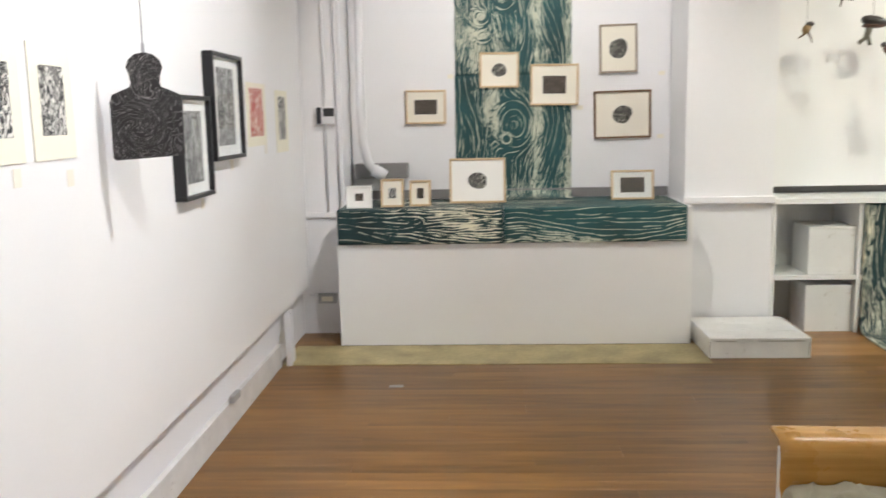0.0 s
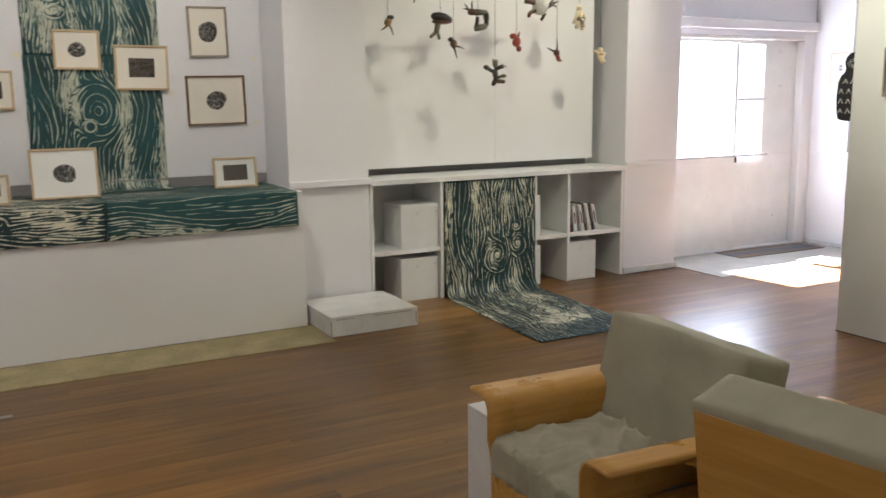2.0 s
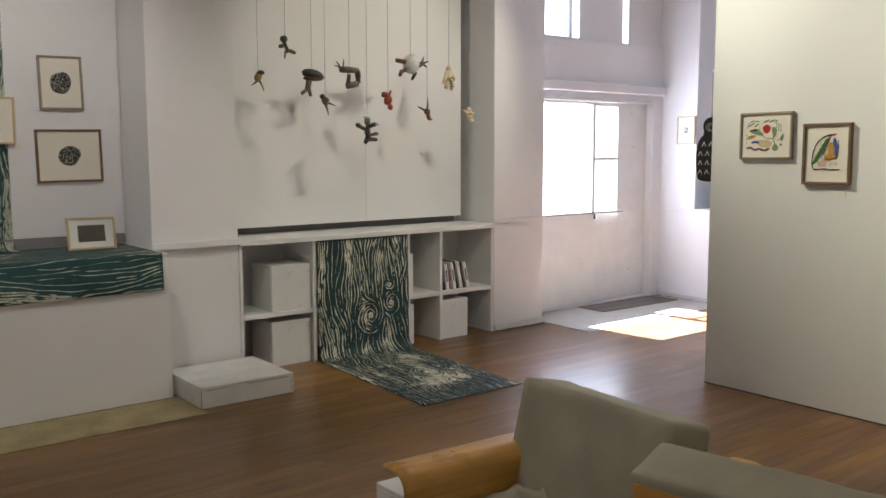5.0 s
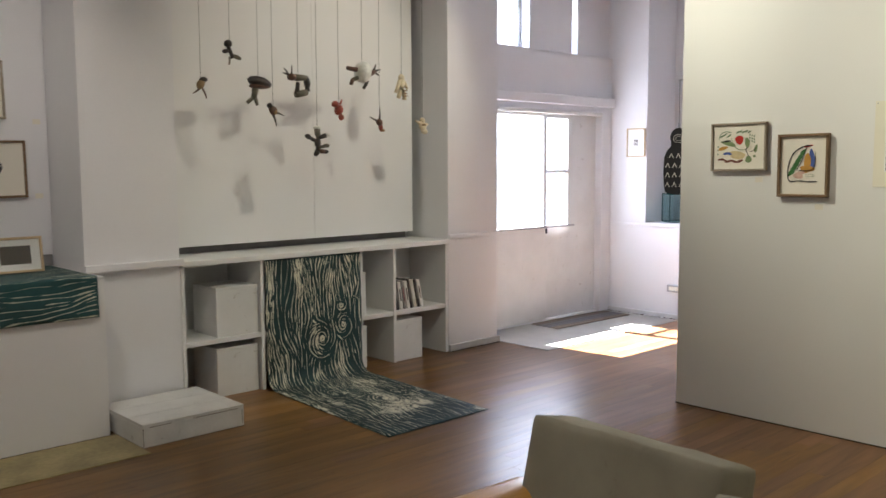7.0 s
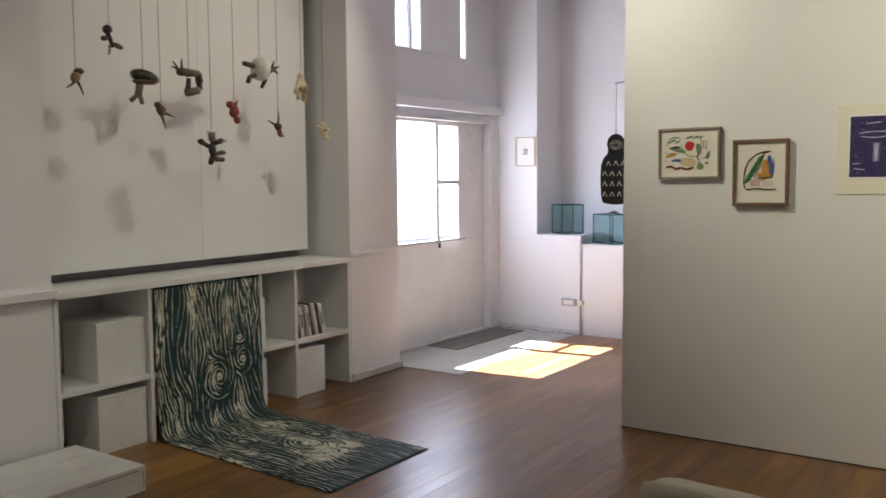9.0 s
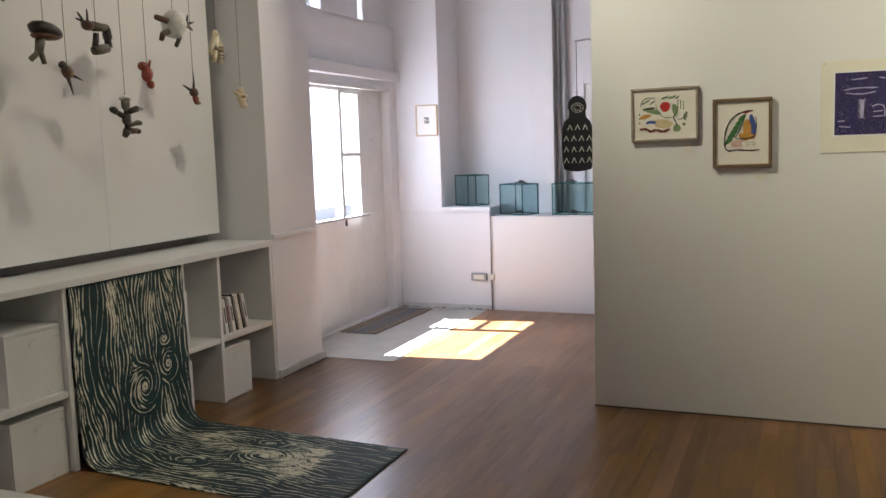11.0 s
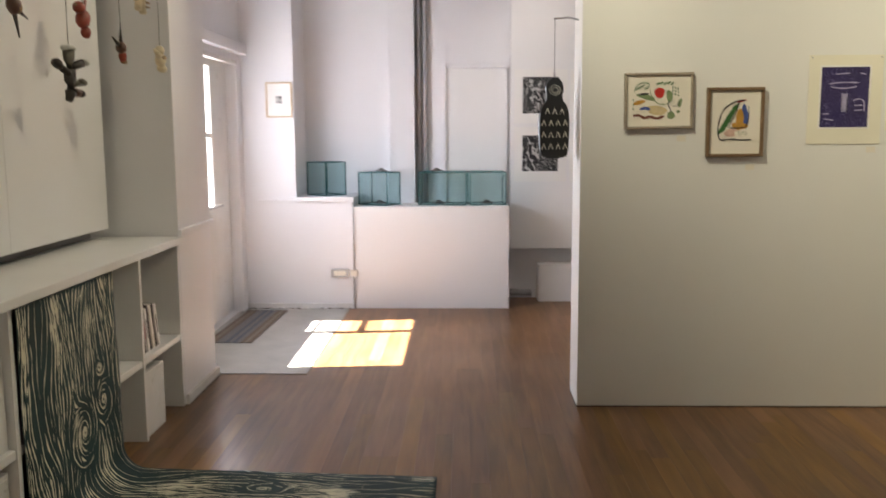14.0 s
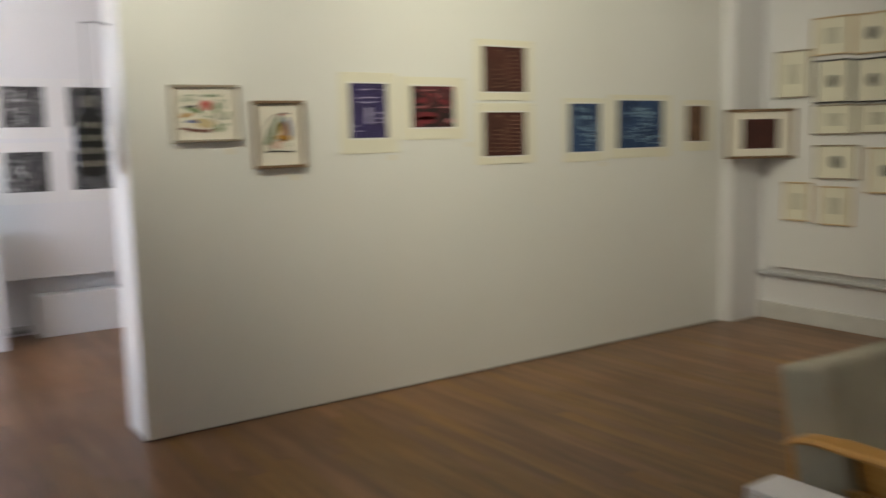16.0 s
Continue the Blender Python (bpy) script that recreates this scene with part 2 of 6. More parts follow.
GREY_OAK = woody("grey_oak", (0.24, 0.20, 0.15), (0.42, 0.36, 0.28), 0.5, 0, scale=2.0)
WALNUT = woody("walnut", (0.13, 0.080, 0.042), (0.26, 0.165, 0.092), 0.45, 0, scale=2.0)
BLACK = mottled("black_lacquer", (0.012, 0.012, 0.013), 0.35, 0.2, 8, 120, 0.02)
PLY = woody("honey_plywood", (0.46, 0.235, 0.052), (0.66, 0.38, 0.11), 0.3, 0, scale=0.9, bump=0.02)
PLY_ACROSS = woody("honey_plywood_across", (0.42, 0.205, 0.045), (0.60, 0.335, 0.095), 0.32, 1, scale=0.7, bump=0.01)
FABRIC = mottled("olive_grey_canvas", (0.37, 0.345, 0.255), 0.92, 0.14, 5, 420, 0.3, stain=(0.30, 0.28, 0.21))
MAT = mottled("cream_mount", (0.80, 0.76, 0.66), 0.8, 0.02, 3, 200, 0.02)
WHITE_MAT = mottled("white_mount", (0.83, 0.82, 0.79), 0.8, 0.02, 3, 200, 0.02)
PAPER = mottled("ivory_paper", (0.80, 0.77, 0.64), 0.85, 0.03, 4, 160, 0.04)
LABEL_PAPER = mottled("label_card", (0.80, 0.76, 0.66), 0.8, 0.02, 8, 90, 0.02)
METAL = mottled("dull_metal", (0.42, 0.42, 0.43), 0.4, 0.1, 9, 90, 0.02, metal=0.8)
DARK = mottled("dark_plastic", (0.03, 0.03, 0.035), 0.4, 0.1, 9, 90, 0.02)
THREAD = base("thread", (0.10, 0.10, 0.10), 0.7)
PIPE = mottled("painted_pipe", (0.70, 0.70, 0.72), 0.4, 0.04, 5, 90, 0.04)
DARK_PIPE = mottled("grey_pipe", (0.36, 0.35, 0.35), 0.45, 0.1, 5, 90, 0.04)
TEAL_SHEET = mottled("teal_ink", (0.014, 0.066, 0.070), 0.7, 0.45, 4.0, 55, 0.05, stain=(0.030, 0.105, 0.105))
DEEP_SHEET = mottled("deep_teal_ink", (0.008, 0.034, 0.038), 0.7, 0.45, 4.0, 55, 0.05, stain=(0.016, 0.075, 0.085))
CUT_LINE = mottled("bare_cream_paper", (0.70, 0.68, 0.54), 0.85, 0.16, 14.0, 180, 0.05, stain=(0.33, 0.37, 0.32))
CUT_DIM = mottled("aged_cream_paper", (0.50, 0.52, 0.42), 0.85, 0.20, 14.0, 180, 0.05, stain=(0.22, 0.30, 0.27))
BW = carved("black_white_woodcut", (0.015, 0.015, 0.017), (0.72, 0.70, 0.64), 34, 0.5, ((0.08, 0.1, 0.10, 4.0),), 0.75, 1.1)
BW_FINE = carved("grey_woodcut", (0.020, 0.020, 0.022), (0.62, 0.61, 0.58), 42, 0.5, ((0.1, 0.2, 0.16, 5.0), (0.15, 0.08, 0.1, -4.0)), 0.58, 1.3)
BW_DARK = carved("dark_woodcut", (0.010, 0.010, 0.011), (0.50, 0.49, 0.47), 13, 0.4, ((0.15, 0.15, 0.2, 2.0),), 0.14, 1.5)
RED_CUT = carved("red_woodcut", (0.40, 0.035, 0.03), (0.72, 0.60, 0.50), 30, 0.5, ((0.1, 0.15, 0.15, 4.0),), 0.75, 1.2)
PURPLE_CUT = carved("purple_print", (0.017, 0.010, 0.064), (0.12, 0.10, 0.24), 30, 0.5, (), 0.12, 1.6, second=(0.022, 0.014, 0.092))
CRIMSON_CUT = carved("crimson_print", (0.016, 0.007, 0.008), (0.20, 0.030, 0.040), 9, 0.8, ((1.32, 0.45, 0.10, 2.0),), 0.62, 1.0, fine=False)
MAROON_CUT = carved("maroon_print", (0.050, 0.013, 0.009), (0.12, 0.04, 0.03), 17, 0.6, (), 0.10, 0.9, second=(0.068, 0.018, 0.012), fine=False)
BLUE_CUT = carved("blue_print", (0.006, 0.022, 0.080), (0.09, 0.16, 0.30), 24, 0.5, (), 0.16, 1.6, radians(90), (0.016, 0.050, 0.15))
BROWN_CUT = carved("brown_print", (0.05, 0.022, 0.015), (0.28, 0.16, 0.09), 25, 1.0, (), 0.5, 1.0)
STONE_CUT = carved("stone_print", (0.011, 0.011, 0.010), (0.50, 0.48, 0.42), 22, 0.7, (), 0.22, 1.6)
NIGHT_CUT = carved("night_print", (0.020, 0.015, 0.013), (0.17, 0.14, 0.11), 40, 2.0, (), 0.5, 1.3)
BLOCK_CUT = carved("carved_black_block", (0.014, 0.012, 0.013), (0.27, 0.255, 0.25), 15, 0.6, ((0.08, 0.1, 0.1, 5.0), (0.13, 0.24, 0.1, -5.0)), 0.02, 1.6, rough=0.5)


def clear_glass(name, tint=(1, 1, 1), rough=0.0):
    m = base(name, tint, rough)
    b = m.node_tree.nodes["Principled BSDF"]
    b.inputs["Transmission Weight"].default_value = 1.0
    b.inputs["IOR"].default_value = 1.45
    return m


def sheet_glass(name, tint, gloss=0.03):
    """A thin pane: light goes straight through it, and its faces shine."""
    m = base(name, tint, gloss)
    t, n, l, b = nodes_of(m)
    see = n.new("ShaderNodeBsdfTransparent")
    see.inputs[0].default_value = (*tint, 1)
    shine = node(t, "ShaderNodeBsdfGlossy", Roughness=gloss)
    both = n.new("ShaderNodeMixShader")
    both.inputs[0].default_value = 0.05
    l.new(see.outputs[0], both.inputs[1])
    l.new(shine.outputs[0], both.inputs[2])
    l.new(both.outputs[0], n["Material Output"].inputs["Surface"])
    return m


GLASS = sheet_glass("clear_glass", (0.98, 0.99, 0.99))
AQUA = sheet_glass("aqua_glass", (0.90, 0.978, 0.98))
FROST = clear_glass("frosted_glass", (0.9, 0.93, 0.95), 0.45)


def bm_box(lo, hi, bevel=0.0, segs=2):
    bm = bmesh.new()
    bmesh.ops.create_cube(bm, size=1.0)
    for v in bm.verts:
        for i in range(3):
            v.co[i] = lo[i] if v.co[i] < 0 else hi[i]
    if bevel:
        bmesh.ops.bevel(bm, geom=list(bm.edges), offset=bevel, segments=segs, affect="EDGES", profile=0.6)
    return bm


def bm_prism(outline, depth, axis="y"):
    """A flat outline (x, z), given depth along y, from y = 0 to y = depth."""
    bm = bmesh.new()
    a = [bm.verts.new((x, 0, z)) for x, z in outline]
    c = [bm.verts.new((x, depth, z)) for x, z in outline]
    bm.faces.new(a)
    bm.faces.new(c[::-1])
    for i in range(len(a)):
        j = (i + 1) % len(a)
        bm.faces.new((a[j], a[i], c[i], c[j]))
    bmesh.ops.recalc_face_normals(bm, faces=bm.faces)
    return bm


def bm_tube(points, radius, sides=10, end=None):
    bm = bmesh.new()
    pts = [Vector(p) for p in points]
    rings = []
    for i, p in enumerate(pts):
        way = (pts[min(i + 1, len(pts) - 1)] - pts[max(i - 1, 0)]).normalized()
        q = way.to_track_quat("Z", "Y")
        r = radius if end is None else radius + (end - radius) * i / (len(pts) - 1)
        rings.append([bm.verts.new(p + q @ Vector((r * math.cos(6.28319 * k / sides), r * math.sin(6.28319 * k / sides), 0))) for k in range(sides)])
    for a, c in zip(rings, rings[1:]):
        for k in range(sides):
            bm.faces.new((a[k], a[(k + 1) % sides], c[(k + 1) % sides], c[k]))
    bm.faces.new(rings[0][::-1])
    bm.faces.new(rings[-1])
    bmesh.ops.recalc_face_normals(bm, faces=bm.faces)
    return bm


def bm_ball(centre, radii, turn=(0, 0, 0), sub=2):
    bm = bmesh.new()
    bmesh.ops.create_icosphere(bm, subdivisions=sub, radius=1.0)
    bm.transform(pose(*centre, *turn) @ Matrix.Diagonal((*radii, 1)))
    return bm


def bm_sheet(x0, z0, x1, z1, y=0.0, thick=0.0, nx=1, nz=1):
    """An upright sheet facing -y, with UV in metres from its lower left corner."""
    bm = bmesh.new()
    uv = bm.loops.layers.uv.new("UVMap")
    grid = [[bm.verts.new((x0 + (x1 - x0) * i / nx, y, z0 + (z1 - z0) * j / nz)) for i in range(nx + 1)] for j in range(nz + 1)]
    for j in range(nz):
        for i in range(nx):
            f = bm.faces.new((grid[j][i], grid[j][i + 1], grid[j + 1][i + 1], grid[j + 1][i]))
            for lp in f.loops:
                lp[uv].uv = (lp.vert.co.x - x0, lp.vert.co.z - z0)
    if thick:
        res = bmesh.ops.extrude_face_region(bm, geom=list(bm.faces))
        for v in res["geom"]:
            if isinstance(v, bmesh.types.BMVert):
                v.co.y -= thick
        bmesh.ops.recalc_face_normals(bm, faces=bm.faces)
    return bm


def joined(*bms):
    me = bpy.data.meshes.new("tmp")
    out = bmesh.new()
    for b in bms:
        b.to_mesh(me)
        out.from_mesh(me)
        b.free()
    bpy.data.meshes.remove(me)
    return out


def mesh_of(name, bm, material, smooth=False):
    me = bpy.data.meshes.new(name)
    bm.to_mesh(me)
    bm.free()
    for m in (material if isinstance(material, (list, tuple)) else [material]):
        me.materials.append(m)
    if smooth:
        for p in me.polygons:
            p.use_smooth = True
    return me


def part(name, bm, material, parent, label="", smooth=False):
    ob = new(name, mesh_of(name, bm, material, smooth))
    ob.parent = parent
    if label:
        ob["label"] = label
    return ob


def thing(name, m, label, category, group="", kind=""):
    ob = new(name)
    ob.matrix_world = m
    ob.empty_display_size = 0.05
    return tagged(ob, label, category, group, kind)


def solid(name, bm, material, label, category, kind="", m=None, group="", smooth=False):
    ob = new(name, mesh_of(name, bm, material, smooth))
    if m is not None:
        ob.matrix_world = m
    return tagged(ob, label, category, group, kind)


def structure(name, lo, hi, material, label, category="wall", bevel=0.0):
    return solid(name, bm_box(lo, hi, bevel), material, label, category, "structure")


# ---- the room ----
TOP = 3.3
structure("ceiling", (-1.6, -1.1, TOP), (7.9, 7.1, TOP + 0.15), CEILING_PAINT, "plain white painted ceiling over the gallery", "ceiling")
structure("wall_west", (-1.5, -1.1, 0), (-1.29, 6.98, TOP), PAINT, "white painted wall behind the long display panel")
structure("wall_south", (-1.29, -1.1, 0), (7.4, -0.80, TOP), PAINT, "white painted wall behind a panel of small frames")
structure("wall_north", (-1.29, 6.665, 0), (4.3, 6.98, TOP), PAINT, "white painted back wall of the two niches")
structure("pier_1", (-1.29, 6.25, 0), (-0.97, 6.665, TOP), PAINT, "white painted wall pier with wiring and a wall rail", "pier")
structure("pier_2", (1.352, 6.16, 0), (1.94, 6.665, TOP), PAINT, "white painted pier between the two niches", "pier")
structure("pier_3", (4.268, 6.16, 0), (4.85, 6.98, TOP), PAINT, "white painted pier beside the glazed door", "pier", 0.004)
structure("wall_east", (7.4, -1.1, 0), (7.7, 6.98, TOP), PAINT, "white painted outer wall with a deep niche")
structure("pier_4", (6.9, 6.04, 0), (7.4, 6.98, TOP), PAINT, "white painted pier at the corner of the alcove", "pier")

# long display panel on the west wall, clear of the floor
structure("display_panel_west", (-1.285, -0.75, 0.34), (-1.24, 6.22, TOP - 0.02), PANEL_PAINT, "long white display panel that stops short of the floor", "panel", 0.003)
structure("baseboard_west", (-1.289, -0.795, 0), (-1.262, 5.42, 0.14), DIRTY, "scuffed white skirting board under the panel", "baseboard", 0.004)
structure("display_panel_south", (-0.6, -0.798, 0.42), (4.03, -0.755, TOP - 0.02), PANEL_PAINT, "white display panel with many small frames", "panel", 0.003)
structure("baseboard_south", (-1.25, -0.798, 0), (4.25, -0.765, 0.13), DIRTY, "white moulded skirting board", "baseboard", 0.006)
solid("wall_pipe", bm_tube([(-0.6, -0.77, 0.345), (4.2, -0.77, 0.36)], 0.018), PIPE, "thin white painted pipe along the wall", "pipe", smooth=True)
structure("partition", (4.254, -0.42, 0), (4.56, 4.036, 3.05), PARTITION_PAINT, "thick white freestanding partition wall with prints", "partition", 0.003)
structure("wall_return", (4.16, -0.798, 0), (4.56, -0.42, TOP), PAINT, "short return of wall in the corner", "wall")

# wall rails
structure("rail_1", (-1.238, 6.228, 0.835), (-0.99, 6.25, 0.868), PAINT, "white wooden wall rail on the pier", "rail", 0.004)
structure("rail_2", (1.34, 6.115, 0.905), (1.95, 6.16, 0.948), PAINT, "white wooden wall rail on the pier", "rail", 0.004)
structure("rail_3", (4.272, 6.142, 0.93), (4.862, 6.16, 0.962), PAINT, "white wooden wall rail on the pier", "rail", 0.004)
structure("baseboard_pier", (4.272, 6.14, 0), (4.862, 6.16, 0.055), DIRTY, "low scuffed skirting on the pier", "baseboard", 0.003)
for bx0, bx1 in ((1.945, 3.2045), (3.2065, 4.185)):
    structure("display_board", (bx0, 6.50, 0.98), (bx1, 6.53, TOP - 0.02), PANEL_PAINT, "white display board behind the hanging figures", "panel", 0.0015)
structure("board_gap", (1.945, 6.60, 0.926), (4.19, 6.66, 0.985), GREY_GAP, "grey gap under the display board", "gap")
structure("niche_panel", (-0.96, 6.645, 0.985), (1.335, 6.664, TOP - 0.02), PAINT, "white display panel at the back of the niche", "panel")
structure("niche_gap", (-0.96, 6.62, 0.918), (1.335, 6.66, 0.982), GREY_GAP, "dark gap under the niche panel", "gap")

# ---- door and window alcove ----
structure("wall_alcove_low", (4.85, 6.50, 0), (6.9, 6.66, 0.018), PAINT, "threshold under the glazed door", "wall")
structure("wall_alcove_lintel", (4.85, 6.47, 2.045), (6.9, 6.66, 2.585), PAINT, "white painted wall over the door")
structure("wall_alcove_top", (4.85, 6.50, 3.18), (6.9, 6.66, TOP), PAINT, "white painted wall over the upper window")
structure("wall_alcove_side", (6.745, 6.47, 0), (6.9, 6.66, 2.045), PAINT, "white painted door jamb wall")
structure("lintel_rail", (4.85, 6.41, 2.10), (6.88, 6.47, 2.19), PAINT, "white wooden rail over the door", "rail", 0.008)
structure("door_track", (4.85, 6.45, 2.012), (6.72, 6.50, 2.044), DIRTY, "sliding door track under the lintel", "track", 0.003)
structure("sill_upper", (4.85, 6.47, 2.575), (6.9, 6.56, 2.60), PAINT, "narrow sill of the upper window", "sill", 0.004)

door = thing("door_1", pose(0, 6.503, 0), "white sliding door with a large bright window and worn lower panel", "door", kind="structure")
part("leaf", joined(bm_box((4.86, 0, 0.02), (5.912, 0.045, 0.935), 0.004), bm_box((4.86, 0, 1.985), (5.912, 0.045, 2.02), 0.003), bm_box((4.86, 0, 0.935), (4.945, 0.045, 1.985), 0.003), bm_box((5.868, 0, 0.935), (5.912, 0.045, 1.985), 0.003)), WORN_PAINT, door)
part("leaf", joined(bm_box((5.90, 0.05, 0.02), (6.745, 0.09, 0.925), 0.004), bm_box((5.90, 0.05, 1.975), (6.745, 0.09, 2.04), 0.003), bm_box((5.90, 0.05, 0.925), (5.945, 0.09, 1.975), 0.003), bm_box((6.30, 0.05, 0.925), (6.745, 0.09, 1.985), 0.003), bm_box((5.945, 0.055, 1.44), (6.30, 0.085, 1.475), 0.003)), WORN_PAINT, door)
for x0, x1, z0, z1, y in ((4.945, 5.868, 0.935, 1.985, 0.02), (5.945, 6.30, 0.925, 1.44, 0.068), (5.945, 6.30, 1.475, 1.975, 0.068)):
    pane = part("pane", bm_box((x0, y, z0), (x1, y + 0.004, z1)), GLASS, door, "clear window pane")
    pane.visible_shadow = False
part("latch", bm_box((5.895, -0.012, 0.86), (5.915, 0.0, 0.912), 0.003), DARK, door, "small dark latch")
part("sill_strip", bm_box((4.87, -0.012, 0.915), (6.33, 0.0, 0.935), 0.003), METAL, door, "grey metal window sill strip")
upper = thing("window_1", pose(0, 6.62, 0), "upper frosted window with grey metal bars", "window", kind="structure")
for x in (4.87, 5.64, 6.34, 6.88):
    part("bar", bm_box((x - 0.02, -0.02, 2.60), (x + 0.02, 0.02, 3.18), 0.003), METAL, upper)
for x0, x1 in ((5.665, 6.29), (6.385, 6.90)):
    part("blind_board", bm_box((x0, -0.11, 2.602), (x1, -0.095, 3.18), 0.003), PAINT, upper, "pale board fixed over the pane")
for x0, x1 in ((4.89, 5.62), (5.66, 6.32), (6.36, 6.86)):
    pane = part("pane", bm_box((x0, -0.003, 2.60), (x1, 0.003, 3.18)), FROST, upper, "frosted window pane")
    pane.visible_shadow = False

# ---- east side ----
structure("low_wall", (6.9, 5.57, 0), (7.4, 6.04, 0.905), PAINT, "white low wall under the ledge", "wall")
structure("ledge", (6.865, 5.555, 0.905), (7.4, 6.04, 0.945), PAINT, "white painted ledge with a rounded edge", "ledge", 0.006)
structure("wall_rail_east", (6.885, 6.04, 0.905), (6.9, 6.50, 0.93), PAINT, "white rail along the corner pier", "rail", 0.003)
structure("baseboard_east", (6.885, 5.57, 0), (6.9, 6.50, 0.045), DIRTY, "low dirty skirting", "baseboard", 0.003)
structure("display_panel_east", (7.25, -0.7, 0.463), (7.29, 4.245, TOP - 0.02), PANEL_PAINT, "white display panel with black and white prints", "panel", 0.003)
structure("niche_pilaster", (7.29, 5.07, 0.86), (7.40, 5.29, TOP), PAINT, "narrow white upright in the niche", "pilaster", 0.004)

# ---- things: counter and niche ----


def plinth(name, lo, hi, label, category="plinth", group="", bevel=0.004, mat=None):
    """A painted box of boards: front, back and two sides under a top."""
    mat = mat or PANEL_PAINT
    ob = thing(name, pose((lo[0] + hi[0]) / 2, (lo[1] + hi[1]) / 2, lo[2]), label, category, group)
    x, y, z = (hi[0] - lo[0]) / 2, (hi[1] - lo[1]) / 2, hi[2] - lo[2]
    t, e = 0.018, 0.0006
    part("top_board", bm_box((-x, -y, z - t), (x, y, z), min(bevel, 0.004)), mat, ob)
    for name_, p, q in (("front_board", (-x + e, -y + e, 0), (x - e, -y + t, z - t - e)), ("back_board", (-x + e, y - t, 0), (x - e, y - e, z - t - e)),
                        ("side_board", (-x, -y + t + e, 0), (-x + t, y - t - e, z - t - e)), ("side_board", (x - t, -y + t + e, 0), (x, y - t - e, z - t - e))):
        part(name_, bm_box(p, q, 0.002), mat, ob)
    return ob


plinth("counter", (-0.968, 5.88, 0.0055), (1.35, 6.612, 0.912), "long white boxed counter on yellow lino", "counter")
plinth("white_plinth", (6.9, 4.27, 0), (7.395, 5.565, 0.86), "long white plinth below the glass cases", "plinth")


class Drape:
    """A paper sheet that follows a line of (y, z) points: u runs across it, s along it, both in metres."""

    def __init__(self, points, x0, x1, skew=0.0, ragged=0.0):
        self.x0, self.wide, self.skew, self.ragged, self.rows = x0, x1 - x0, skew, ragged, []
        run = 0.0
        for i, (y, z) in enumerate(points):
            if i:
                py, pz = points[i - 1]
                length = math.hypot(y - py, z - pz)
                n = max(1, round(length / 0.03))
                self.rows += [(run + length * k / n, py + (y - py) * k / n, pz + (z - pz) * k / n) for k in range(n)]
                run += length
        self.rows.append((run, *points[-1]))
        self.long = run
        self.marks = [r[0] for r in self.rows]

    def place(self, u, s, lift=0.0):
        i = max(1, min(len(self.rows) - 1, bisect(self.marks, s)))
        (s0, y0, z0), (s1, y1, z1) = self.rows[i - 1], self.rows[i]
        k = (s - s0) / (s1 - s0)
        y, z = y0 + (y1 - y0) * k, z0 + (z1 - z0) * k
        ny, nz = (z1 - z0) / (s1 - s0), -(y1 - y0) / (s1 - s0)
        wave = 0.004 * math.sin(u / self.wide * 9 + s * 4) if self.long > 1.2 else 0.0
        x = self.x0 + u + self.skew * max(0.0, s - 0.75) / (self.long - 0.75)
        return x, y + wave * min(1.0, max(0.0, (z - 0.03) / 0.1)) + ny * lift, z + nz * lift


def bisect(marks, value):
    lo, hi = 0, len(marks)
    while lo < hi:
        mid = (lo + hi) // 2
        if value < marks[mid]:
            hi = mid
        else:
            lo = mid + 1
    return lo


